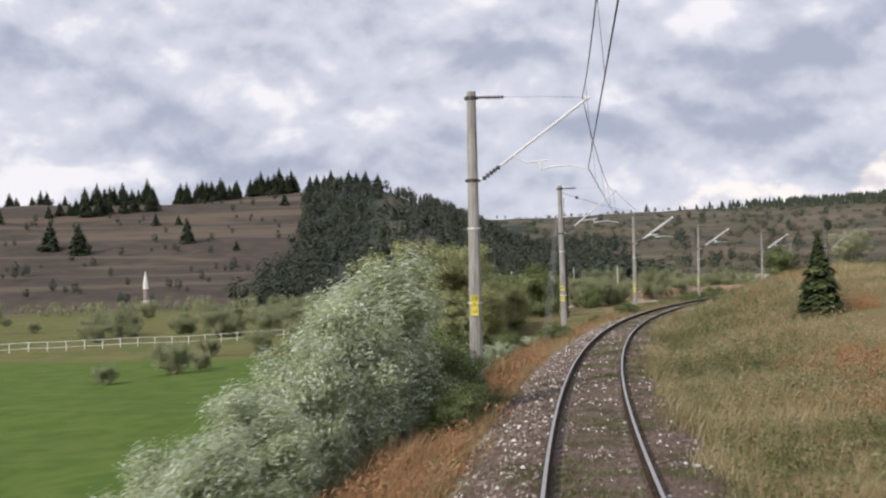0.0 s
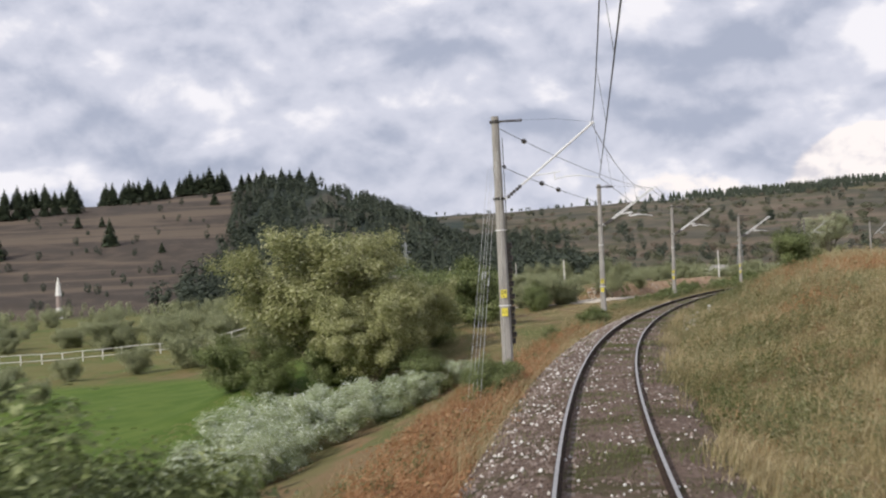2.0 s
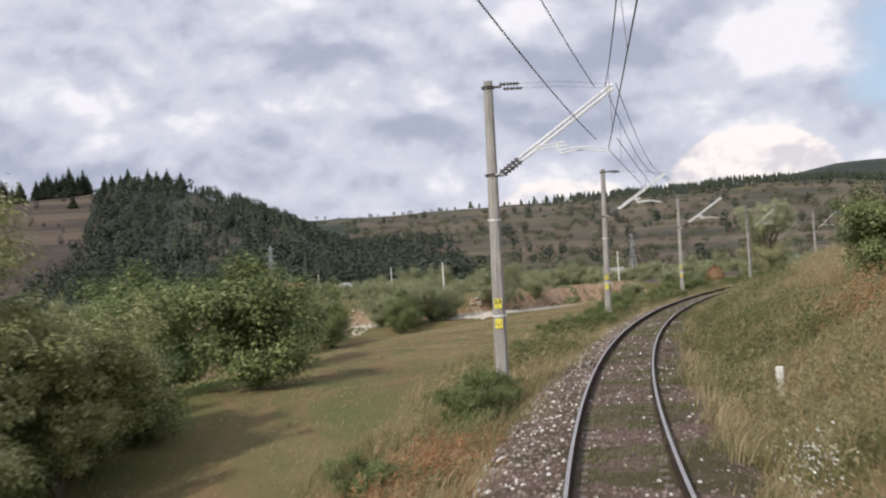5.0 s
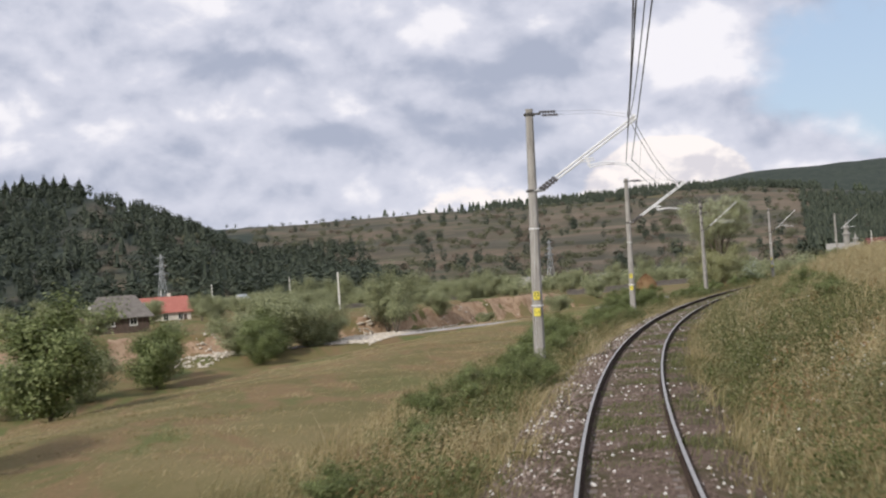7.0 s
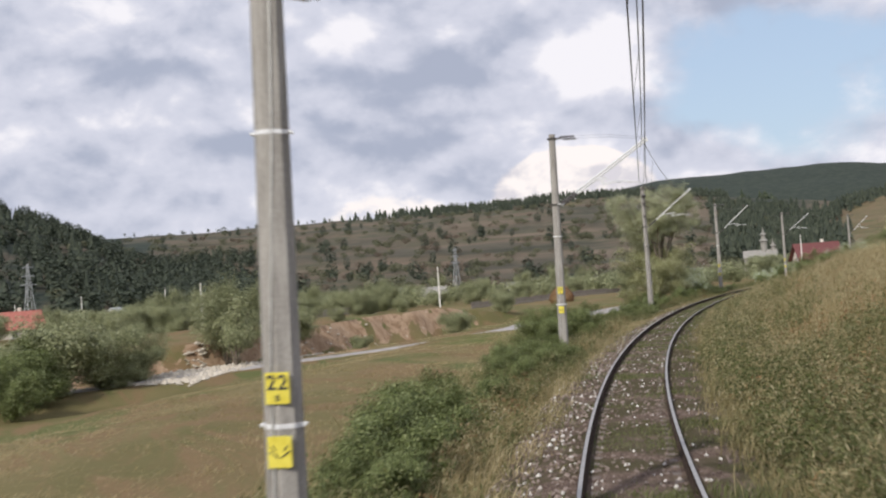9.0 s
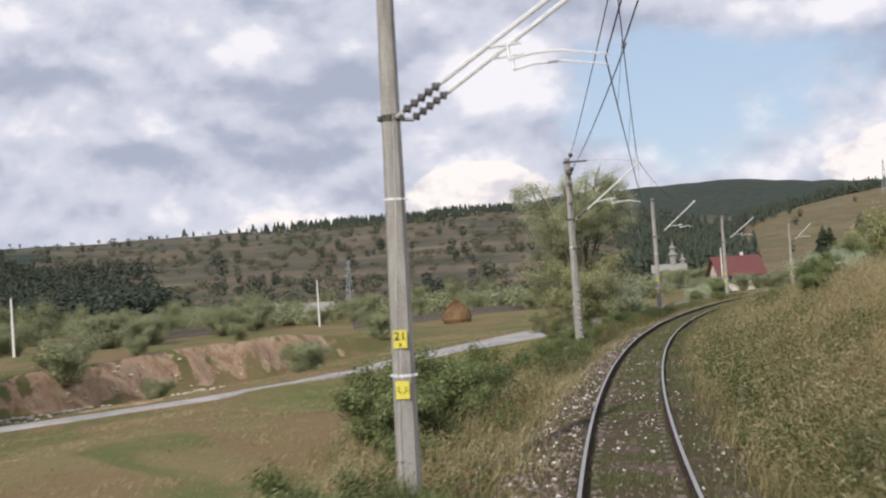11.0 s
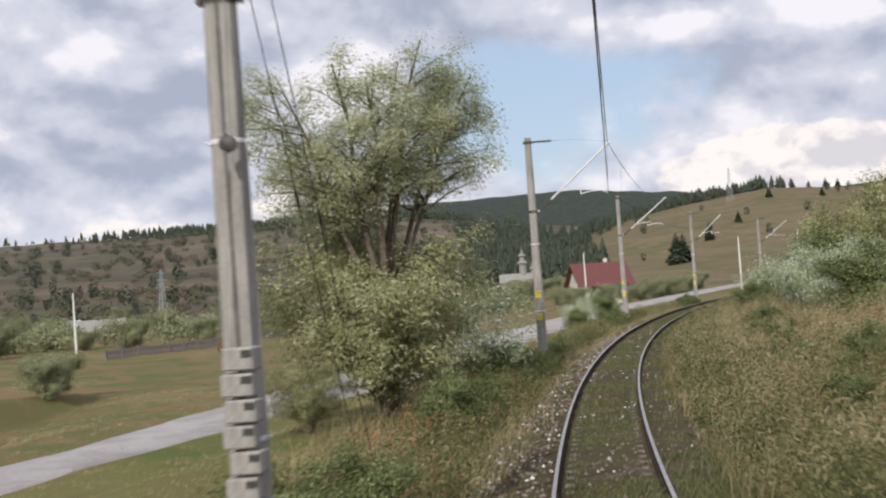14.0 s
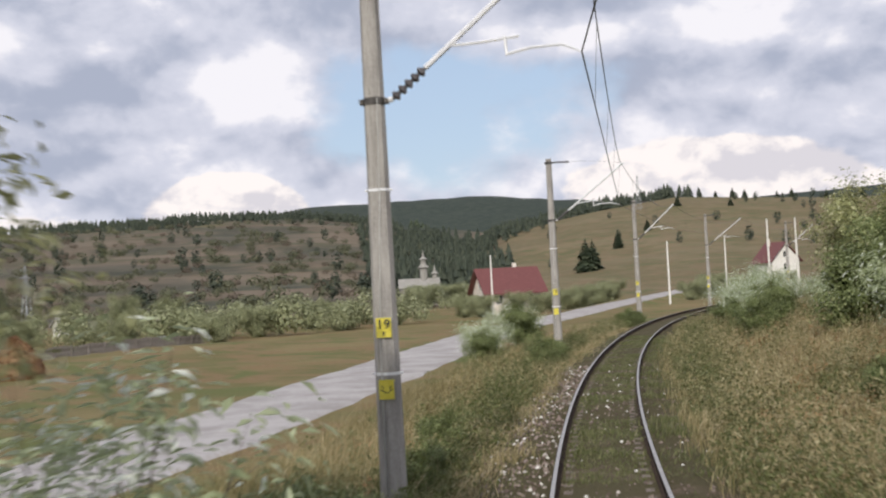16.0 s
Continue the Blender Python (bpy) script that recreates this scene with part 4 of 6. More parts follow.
# shrubs and nettles that hide the feet of the masts
for i, s in enumerate(S_M[:9]):
    for ds, dl, k in ((-.9, .12, .27), (-2.0, .2, .31), (-2.8, -.35, .34), (-4.2, .3, .3), (-5.5, -.1, .34)):
        again(dark, s + ds, L_M[i] + dl, k * (.8 + .4 * ((i * 7 + ds * 3) % 1)), 50 * i + 90 * ds)
# shrubs beside the thicket, some added to stand for its dark shaded side
for s, l, k, t in ((28.4, -3.4, .3, 150), (29.8, -3.6, .38, 230), (31.0, -3.7, .36, 300), (30.4, -4.3, .42, 60), (33, -4.2, .42, 10), (34.5, -5, .55, 90), (36, -5.3, .6, 20), (38.5, -5.7, .68, 100), (41, -6.2, .72, 190), (44, -6.8, .56, 280), (37, -7.2, .75, 50), (40, -8, .8, 130), (34.8, -6.6, .7, 220), (42, -7.4, .7, 70), (46, -7.6, .6, 160), (32.4, -5.0, .6, 130), (33.6, -6.2, .68, 250), (31.6, -5.6, .6, 330)):
    again(dark, s, l, k * 1.36, t)
# right-hand bank
again(dark, 113.3, 8.3, .82, 30)
for s, l, k, t in ((140, 6.2, .3, 0), (147, 5.4, .3, 50), (152, 6.2, .34, 120), (210, 6.8, .4, 20), (218, 7.4, .45, 90), (246, 5.0, .3, 20), (252, 5.4, .33, 140), (236, 5.0, .3, 260), (231, 4.6, .26, 80), (225, 5.2, .3, 190), (221, 4.2, .25, 60)):
    again(dark, s, l, k, t)
# dense shrubs on the left shoulder
for s, l, k, t in ((141, -3.6, .36, 10), (146, -3.5, .34, 70), (148, -3.8, .42, 130), (150, -4.4, .46, 190), (152.5, -3.7, .38, 250), (155, -4.5, .42, 310), (160, -3.6, .3, 40), (165, -3.7, .34, 100), (190, -6, .42, 160), (193, -5.2, .34, 220),
                   (198, -3.5, .34, 280), (206, -3.7, .36, 340), (213, -3.6, .42, 50), (216, -3.4, .38, 110), (226, -3.4, .42, 170), (229, -3.1, .36, 230), (233, -2.9, .3, 290), (236, -3.4, .44, 350), (239, -3.2, .4, 60), (242, -3.5, .36, 120), (247, -2.9, .28, 180), (251, -3.1, .3, 240)):
    again(dark, s, l, k, t)
silver_bush = plant("willow_bush", 41, 3.4, 2.3, M["silver_leaf"], 14000, .15, .22, 8, .15, .04, .36, (.3, .2, .5), 5, "grey-green willow bush on the bank")
put(silver_bush, 254, 7.4, 1.0)
again(dark, 277, 5.2, .5, 120)
again(dark, 283, 6.4, .55, 20)
again(silver_bush, 281, 8.4, .7, 120)
again(silver_bush, 250, 9.4, 1.0, 20)
again(dark, 242, 8.2, .7, 280)
again(silver_bush, 293, 5.2, .9, 280)
again(dark, 268, 7.6, .8, 200)
again(dark, 272, 9.5, 1.0, 100)
again(dark, 262, 9.2, .8, 40)
again(dark, 288, 4.4, .45, 310)
again(silver_bush, 318, 3.6, .8, 60)
again(dark, 300, 4.2, .4, 10)
again(silver_bush, 303, 6, 1.0, 20)
round_tree = plant("round_tree", 42, 6.6, 3.2, M["olive_leaf"], 17000, .18, .4, 7, .22, .07, .45, (0, 0, .2), 6, "bushy olive-green young tree on the bank", "tree")
put(round_tree, 283, 10.2, 1.0)
again(round_tree, 262, 13.0, 1.0, 100)
again(round_tree, 295, 13, .95, 220)
# tall willow by the road and the shrubs round it
tall = plant("tall_willow", 57, 11.3, 4.1, M["pale_leaf"], 92000, .1, .36, 10, .64, .17, .27, (.15, .05, .05), 20, "tall open willow with grey forked stems", "tree", 1.1, split=True, bole=.36)
put(tall, 232.4, -5.9)
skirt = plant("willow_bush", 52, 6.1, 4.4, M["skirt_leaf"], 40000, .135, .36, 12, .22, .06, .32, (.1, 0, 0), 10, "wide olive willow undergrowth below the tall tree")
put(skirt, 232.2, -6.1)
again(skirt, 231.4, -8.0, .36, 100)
sapling = plant("willow_sapling", 53, 3.5, 1.15, M["silver_leaf"], 1300, .16, .34, 6, .45, .022, .24, (.2, .1, .1), 5, "sparse young willow with pale pointed leaves")
put(sapling, 236.0, -3.5, 1.1)
again(sapling, 237.2, -4.6, .9, 130)
again(sapling, 235.4, -5.0, .75, 250)
again(dark, 296, -7.0, .62, 20)
again(dark, 291, -8.4, .5, 200)
again(silver_bush, 300, -8.2, .8, 90)
again(silver_bush, 286, -7.2, .7, 190)
again(dark, 282, -6.3, .4, 10)
# meadow trees
bush = plant("meadow_willow", 61, 4.8, 3.4, M["far_leaf"], 14000, .24, .38, 9, .06, .08, .5, (.1, 0, 0), 5, "grey-green willow bush at the edge of the meadow", group="willows along the stream")
put_xy(bush, 33, 198, 1.0)
for s, l, k, t in ((168, -36.5, .7, 10), (163, -37.5, .8, 90), (183, -49, .4, 150), (192, -45, .3, 230), (201, -39, .28, 20), (209, -33.5, .25, 70), (217, -31, .3, 130), (224, -31.5, .28, 210), (235, -30.5, .3, 290), (195, -33, .3, 10), (216, -26, .3, 50),
                   (214, -30, .55, 300), (228, -22.5, .5, 190), (231, -23.5, .42, 260), (252, -27, .45, 170), (255, -28.5, .5, 60), (128, -30, 1.1, 150), (134, -38, 1.0, 170),
                   (204, -62, .6, 40), (192, -66, .7, 110), (222, -52, .5, 200)):
    again(bush, s, l, k, t)
for x, y, k in ((35.8, 200.5, .85), (30, 196.5, .8), (38, 202.5, .5), (-26, 113.5, .42), (-21.6, 124, .72), (-19.8, 130, .45), (-27, 150, .5), (-22.5, 155, .55), (-17, 163, .7), (-7, 156, .8), (-11.5, 160, .9), (-3, 163, .9),
                (-110, 245, .45), (-98, 253, .5), (-88, 262, .45), (-76, 270, .55), (-68, 284, .5), (-60, 296, .5), (-51, 312, .55), (-43, 322, .5), (-34, 328, .6), (-120, 300, .6), (-100, 330, .5), (-70, 345, .6)):
    again_xy(bush, x, y, k, x * 7 % 360, .15)
slim = plant("slender_tree", 62, 7.4, 2.8, M["far_leaf"], 11000, .2, .35, 4, .35, .09, .55, (.1, 0, 0), 7, "slender pale green tree by the stream", "tree")
put(slim, 204, -30.0, .95)
again(slim, 206.5, -32, .9, 50)
again(slim, 198.5, -33.5, .6, 150)
again(dark, 188, -34, .95, 40)
again(dark, 184.5, -33, .8, 140)
again(dark, 173, -34.5, 1.1, 240)
again(dark, 177, -37, .9, 300)
rng = np.random.default_rng(71)
# willows of the valley floor
for i in range(260):
    if i < 120:
        s, l = rng.uniform(170, 340), -rng.uniform(84, 130)
    elif i < 210:
        s, l = rng.uniform(230, 400), -rng.uniform(100, 230)
    else:
        s, l = rng.uniform(60, 200), -rng.uniform(105, 240)
    p = on(s, l)
    if road_near(p[:1], p[1:2])[0] > 0 or (abs(p[0] - 22) < 24 and 225 < p[1] < 330):
        continue
    again_xy(bush if i % 4 else slim, p[0], p[1], rng.uniform(.6, 1.15), rng.uniform(0, 360), .2)
for x, y, k in ((186, 352, .75), (192, 356, .75), (197, 354, .8), (202, 355, .7), (207, 357, .75), (213, 360, .85), (184, 345, .7), (218, 362, .8), (222, 366, .9), (262, 476, 1.35), (268, 482, 1.35), (256, 470, 1.3), (274, 478, 1.35), (282, 484, 1.3), (250, 462, 1.2), (288, 490, 1.3), (232, 374, .9), (240, 384, .8), (170, 345, .7), (160, 342, .8), (150, 345, .9), (166, 360, .9), (228, 392, 1.0), (252, 398, .9), (262, 404, 1.0),
                (232, 352, .8), (246, 362, .9), (268, 380, 1.0), (290, 402, 1.0), (300, 396, .9), (322, 412, 1.0), (280, 372, .9), (140, 335, .8), (132, 342, .9), (120, 338, .8), (112, 344, .9)):
    again_xy(bush, x, y, k, x * 7 % 360, .2)


def spruce(seed, height, reach, tiers, per, leaf):
    """A conifer: a straight stem and drooping tiers of needle sprays."""
    rng = np.random.default_rng(seed)
    e = tagged(new("spruce"), "dark green pointed spruce", "tree", "conifers on the slopes")
    bm = bmesh.new()
    tube(bm, [(0, 0, 0), (0, 0, height * .5), (0, 0, height)], [height * .018, height * .011, .01], 6)
    part("trunk", bm, M["bark"], e)
    vs = []
    for i in range(tiers):
        u = i / tiers
        z0 = height * (.07 + .93 * u)
        r = reach * (1 - u) ** .85 * rng.uniform(.8, 1.12)
        for k in range(max(4, int(per * (1 - .6 * u)))):
            a = rng.uniform(0, 2 * math.pi)
            ln = r * rng.uniform(.65, 1.1)
            d, w = np.array([math.cos(a), math.sin(a), 0]), np.array([-math.sin(a), math.cos(a), 0])
            z = z0 + rng.uniform(-.5, .5) * height / tiers
            b = ln * .28
            vs += [[0, 0, z + ln * .12], d * ln * .6 + w * b + [0, 0, z - ln * .05], d * ln + [0, 0, z - ln * .22], d * ln * .6 - w * b + [0, 0, z - ln * .05]]
    v = np.array(vs, float)
    part("crown", raw("crown", v, np.arange(len(v)).reshape(-1, 4)), leaf, e)
    return e


near_spruce = spruce(5, 6.0, 2.05, 36, 60, M["young_needles"])
tagged(near_spruce, "dark green young spruce standing in the grass")
near_spruce["group"] = ""
put_xy(near_spruce, 19.36, 56.25, .68, 0, .05)
far_spruces = [spruce(80 + i, 14 + 1.5 * i, 5.8 + .6 * i, 12, 60, M["needles"]) for i in range(4)]


def polar(az, r):
    return HUB[0] + r * math.sin(radians(az)), HUB[1] + r * math.cos(radians(az))


# single conifers that stand out on the hills: bearing, distance, size
rng = np.random.default_rng(33)
single = []
for a0, a1, n in ((-25.4, -24.2, 3), (-23.2, -20.2, 6), (-19.4, -15.8, 12), (-14.8, -11.4, 15), (-11.0, -8.4, 12), (-8.0, -4.0, 9)):
    single += [(a0 + (a1 - a0) * (i + rng.uniform(.1, .9)) / n, rng.uniform(899, 907), rng.uniform(.75, 1.3)) for i in range(n)]
single += [(-20.6, 790, .8), (-20.2, 780, .9), (-19.2, 785, .7), (-18.9, 795, .8), (-21.4, 792, .7), (-23.6, 640, 1.1), (-22.4, 620, 1.1), (-19.6, 780, .9), (-18.2, 790, .8), (-17.6, 800, .9), (-16.7, 800, 1.0), (-16.4, 640, 1.2), (-9.7, 800, .7), (-17.2, 720, .5),
           (-14.2, 600, .4), (-20.9, 790, .7), (-22.0, 785, .6), (-16.0, 720, .4), (-24.8, 760, .9), (-26.1, 820, 1.1), (-27.4, 700, 1.0), (-29, 860, 1.2), (-31, 760, 1.0)]
single += [(45.2, 1050, .6), (45.9, 1080, .5), (46.6, 1080, .6), (47.1, 1080, .5), (48.4, 1060, .5), (49.0, 1060, .6), (50.3, 1000, .5), (51.7, 980, .5), (46.2, 900, .5),
           (39.2, 566, .95), (39.5, 570, .8), (41.0, 700, .55), (42.4, 760, .5), (44.0, 900, .5)]
for i, (a, r, k) in enumerate(single):
    x, y = polar(a, r)
    o = far_spruces[i % 4]
    k *= 1.0
    if i < 4:
        put_xy(o, x, y, k, 40 * i, .3)
    else:
        again_xy(o, x, y, k, 47 * i % 360, .3)


def woods(name, seed, places, label, low=9, high=17, slim=.22, leaf=None, pointed=True, tiers=5, shape=(.33, .33, .47), per=110, leaf_size=.145):
    """Far woods: many small trees joined, each a stack of ragged skirts or a heap of leaf clumps."""
    rng = np.random.default_rng(seed)
    p = np.array(places, float)
    n = len(p)
    z = land(p[:, 0], p[:, 1])
    h = rng.uniform(low, high, n)
    out = []
    if pointed:
        sides = 6
        for t in range(tiers):
            u = t / tiers
            r = h * slim * (1 - u) ** .9
            for k in range(sides):
                a0 = 2 * np.pi * (k + rng.uniform(-.3, .3, n)) / sides
                a1 = a0 + 2 * np.pi / sides * rng.uniform(.8, 1.3, n)
                rr = r * rng.uniform(.65, 1.2, n)
                zb = z + h * (.10 + .9 * u) - h * .03 * rng.random(n)
                top = z + h * np.minimum(1.0, .10 + .9 * (u + 1.7 / tiers))
                out.append(np.stack([np.stack([p[:, 0], p[:, 1], top], 1), np.stack([p[:, 0] + rr * np.cos(a0), p[:, 1] + rr * np.sin(a0), zb], 1), np.stack([p[:, 0] + rr * np.cos(a1), p[:, 1] + rr * np.sin(a1), zb], 1)], 1))
        v = np.concatenate(out).reshape(-1, 3)
        f = np.arange(len(v)).reshape(-1, 3)
    else:
        c = np.repeat(np.stack([p[:, 0], p[:, 1], z + h * .52], 1), per, 0)
        hh = np.repeat(h, per)
        d = unit(rng.normal(size=(n * per, 3)))
        c = c + d * hh[:, None] * np.array(shape) * (.55 + .45 * rng.random((n * per, 1)))
        v, f = leaves(rng, c, .1, 1.0, .8, (0, 0, 0), .3, np.repeat(np.stack([p[:, 0], p[:, 1], z + h * .3], 1), per, 0), 2.6)
        v = v.reshape(-1, 4, 3)
        mid = v.mean(1, keepdims=True)
        v = (mid + (v - mid) * (hh[:, None, None] * leaf_size)).reshape(-1, 3)
    return tagged(part(name, raw(name, v, f), leaf or M["pine"]), label, "woods", kind="stuff")


def scatter(rng, n, az, r, keep=None):
    out = []
    while len(out) < n:
        a, q = rng.uniform(*az), rng.uniform(*r)
        if keep is None or rng.random() < keep(a, q):
            out.append(polar(a, q))
    return out


rng = np.random.default_rng(7)
rim_of = lambda r: float(np.interp(r, [380, 420, 470, 573, 700, 800, 900], [-16, -18, -15.5, -11.5, -9.6, -8.6, -6.5]))
edge = lambda a, r: (0.0 if a < rim_of(r) else 1.0) * (1.0 if a < rim_of(r) + 4 or a > -2 else .12 + .88 * float(wave(np.array([a * 8.]), np.array([r * .35]), 12, 2)[0] > .05))
woods("pine_wood", 1, scatter(rng, 330, (-10, 7.5), (460, 930), edge), "dark pine wood on the hillside", 7, 13, .27, None, True, 6)
woods("leaf_wood", 2, scatter(rng, 900, (-18.5, 9), (385, 930), edge), "dark mixed wood on the hillside", 7, 13, .3, M["pine"], False)
lump = lambda a: float(wave(np.array([a * 3.7]), np.array([a * 1.3]), 1.0, .3)[0] > .05)
woods("ridge_trees", 3, scatter(rng, 110, (11, 34), (1560, 1650), lambda a, r: lump(a) * float(smooth(np.array(a), 9, 17))), "broken line of conifers along the ridge", 6, 13, .3, M["needles"])
woods("ridge_bushes", 13, scatter(rng, 60, (-4, 14), (1580, 1650)), "low bushes along the ridge", 3, 6, .3, M["pine"], False)
woods("ridge_wood", 4, scatter(rng, 760, (13, 31.5), (1420, 1640), lambda a, r: float(smooth(np.array(a), 13, 19)) * (.25 + .75 * (wave(np.array([a * 5.]), np.array([r * .1]), 6, 2)[0] > -.2))), "conifer wood below the ridge", 7, 12, .3)
patch = lambda a, r, k: float(wave(np.array([a * 9.]), np.array([r * .3]), 14, k)[0] + .5 * wave(np.array([a * 9.]), np.array([r * .3]), 5, k + 3)[0])
low_bushes = (.62, .62, .3)
woods("slope_scrub", 5, scatter(rng, 620, (-2, 33.5), (450, 1320), lambda a, r: .05 + .95 * (patch(a, r, 1) > .0)), "olive scrub on the far slope", 4, 9, .3, M["scrub_leaf"], False, shape=low_bushes)
woods("brown_scrub", 15, scatter(rng, 200, (-2, 33.5), (450, 1320), lambda a, r: .05 + .95 * (patch(a, r, 1) < .05)), "brown scrub on the far slope", 4, 8, .3, M["brown_scrub_leaf"], False, shape=low_bushes)
woods("slope_trees", 12, scatter(rng, 150, (-1, 31), (480, 1330), lambda a, r: float(patch(a, r, 6) > .45)), "dark clumps of trees on the far slope", 6, 12, .3, M["pine"], False)
woods("valley_wood", 6, scatter(rng, 800, (30.5, 36.5), (520, 1250), lambda a, r: 1.0 if a < 35.6 - (r > 900) else .2), "dark conifer wood in the side valley", 8, 14, .27)
woods("flank_wood", 14, scatter(rng, 240, (34.5, 41), (900, 1120), lambda a, r: float(smooth(np.array(a - (r - 900) * .02), 37.2, 35.4))), "conifer wood on the flank of the pasture hill", 7, 12, .28)
woods("hilltop_wood", 8, scatter(rng, 210, (37.5, 45.5), (1020, 1130), lambda a, r: float(smooth(np.array(a), 46, 42)) * (.25 + .75 * lump(a * 1.7))), "conifer wood on the hilltop", 7, 12, .3)
woods("hillside_trees", 9, scatter(rng, 60, (38, 60), (600, 1090), lambda a, r: .15 + .85 * (patch(a, r, 3) > .2)), "scattered bushes on the pasture hill", 4, 8, .3, M["pine"], False)
hedge = []
for run in (((40, 440), (90, 415), (101, 379), (114, 351), (131, 351), (146, 343), (159, 337), (178, 347)), ((26, 402), (57, 364), (80, 370), (101, 372))):
    for (x0, y0), (x1, y1) in zip(run, run[1:]):
        for i in range(int(math.hypot(x1 - x0, y1 - y0) / 1.3)):
            u, back = rng.uniform(0, 1), rng.uniform(0, 1) ** 2 * 20
            x, y = x0 + (x1 - x0) * u + rng.uniform(-1, 1), y0 + (y1 - y0) * u + back
            if road_near(np.array([x]), np.array([y]))[0] == 0:
                hedge.append((x, y))
woods("willow_hedge", 16, hedge, "pale green hedge of willows at the edge of the fields", 2.4, 5.2, .3, M["far_leaf"], False, shape=(.5, .5, .47), per=330, leaf_size=.085)
woods("foot_scrub", 10, scatter(rng, 420, (-32, 34), (330, 430)), "low willow scrub at the foot of the hills", 2.5, 5, .3, M["far_leaf"], False)
woods("pasture_bushes", 11, scatter(rng, 130, (-32, -9), (430, 880), lambda a, r: .12 + .88 * (patch(a, r, 9) > .2)), "small bushes on the terraced hill", 3, 6.5, .3, M["pine"], False)

# ---- grass, weeds and stones along the line ----
M["grass_green"] = leafy("green_grass", (0.17, 0.148, 0.066), (0.285, 0.24, 0.115), (0.38, 0.325, 0.175), .35, .6)
M["grass_straw"] = leafy("straw_grass", (0.29, 0.232, 0.118), (0.44, 0.365, 0.195), (0.55, 0.47, 0.285), .35, .6)
M["grass_rust"] = leafy("rust_red_grass", (0.29, 0.15, 0.072), (0.45, 0.255, 0.13), (0.54, 0.36, 0.20), .3, .6)
M["weed"] = leafy("weed_leaves", (0.085, 0.10, 0.036), (0.17, 0.185, 0.07), (0.25, 0.25, 0.125), .35, .6)


def blades(rng, s, lat, z, height, width, per, lean=1.0, curl=.35):
    """Tufts of narrow bent blades at the given places along the line."""
    n = len(s)
    base = np.repeat(on(s, lat, 0.0), per, 0)
    base[:, 2] = np.repeat(z, per)
    base[:, :2] += rng.normal(size=(n * per, 2)) * .16
    h = np.repeat(height, per) * rng.uniform(.55, 1.15, n * per)
    a = rng.uniform(0, 2 * np.pi, n * per)
    d = np.stack([np.cos(a), np.sin(a), 0 * a], 1)
    out = (np.stack([np.cos(a + 1.2), np.sin(a + 1.2), 0 * a], 1) * rng.uniform(.1, lean, (n * per, 1)) + np.array([.3, .14, 0])) * h[:, None]
    w = (width * rng.uniform(.6, 1.3, n * per))[:, None]
    mid = base + out * .4 + np.array([0, 0, 1]) * (h * .6)[:, None]
    tip = base + out * (1 + curl) + np.array([0, 0, 1]) * h[:, None]
    v = np.stack([base - d * w * .5, base + d * w * .5, mid + d * w * .4, tip, mid - d * w * .4], 1).reshape(-1, 3)
    i = np.arange(n * per)[:, None] * 5
    f = np.concatenate([i + np.array([[0, 1, 2]]), i + np.array([[0, 2, 4]]), i + np.array([[4, 2, 3]])])
    return v, f


def sward(name, seed, n, srange, lrange, height, width, per, which, label, dens=None, zbed=False):
    """Tufts scattered on the ground, of one colour where which(x, y, s, lat) > a chance."""
    rng = np.random.default_rng(seed)
    s, lat = rng.uniform(*srange, n), rng.uniform(*lrange, n)
    p = on(s, lat)
    keep = which(p[:, 0], p[:, 1], s, lat) > rng.random(n)
    s, lat, p = s[keep], lat[keep], p[keep]
    l = np.abs(lat)
    z = land(p[:, 0], p[:, 1]) - .04
    bed = np.where(lat < 0, rib(l, 0, -.18, 1.6, -.2, 2.1, -.36, 3.0, -1.2, 4, -9), rib(l, 0, -.18, 1.5, -.2, 1.9, -.34, 2.7, -1.2, 4, -9))
    z = np.maximum(z, bed - .02)
    h = height * (0.65 + .55 * rng.random(len(s))) * (.72 + .5 * wave(p[:, 0], p[:, 1], 2.3, 4))
    v, f = blades(rng, s, lat, z, np.maximum(h, .05), width, per)
    return v, f


def stuff(name, pieces, material, label, category):
    vs, fs, k = [], [], 0
    for v, f in pieces:
        vs.append(v), fs.append(f + k)
        k += len(v)
    return tagged(part(name, raw(name, np.concatenate(vs), np.concatenate(fs)), material), label, category, kind="stuff")


def tone(x, y):
    return wave(x, y, 6.5, 9), wave(x, y, 2.6, 3)


rust = lambda x, y, s, l: smooth(tone(x, y)[0] + .35 * tone(x, y)[1], .18, .45) * np.where(l < 0, smooth(s, 92, 60) * smooth(-l, 2.2, 2.8) * 1.0 + .15, smooth(s, 130, 60) * smooth(l, 5.0, 7.5) + .10)
rust_left = lambda x, y, s, l: np.maximum(rust(x, y, s, l), smooth(s, 84, 70) * smooth(s, 12, 18) * .75 * (wave(x, y, 7, 2) > -.35))
straw = lambda x, y, s, l: (1 - rust(x, y, s, l)) * smooth(tone(x, y)[0], -.6, .1)
green = lambda x, y, s, l: (1 - rust(x, y, s, l)) * smooth(tone(x, y)[0], .15, -.5)
E = (8, 300)
late = lambda s: smooth(s, 100, 150)
herby = lambda x, y, s, l: smooth(wave(x, y, 5.5, 2) + .45 * wave(x, y, 1.8, 5), .0, .25)
footing = lambda x, y, s, l: herby(x, y, s, l) * smooth(l, 7.5, 4.6)
barer = lambda x, y, s, l: 1 - herby(x, y, s, l) * smooth(np.abs(l), 7.5, 4.6)
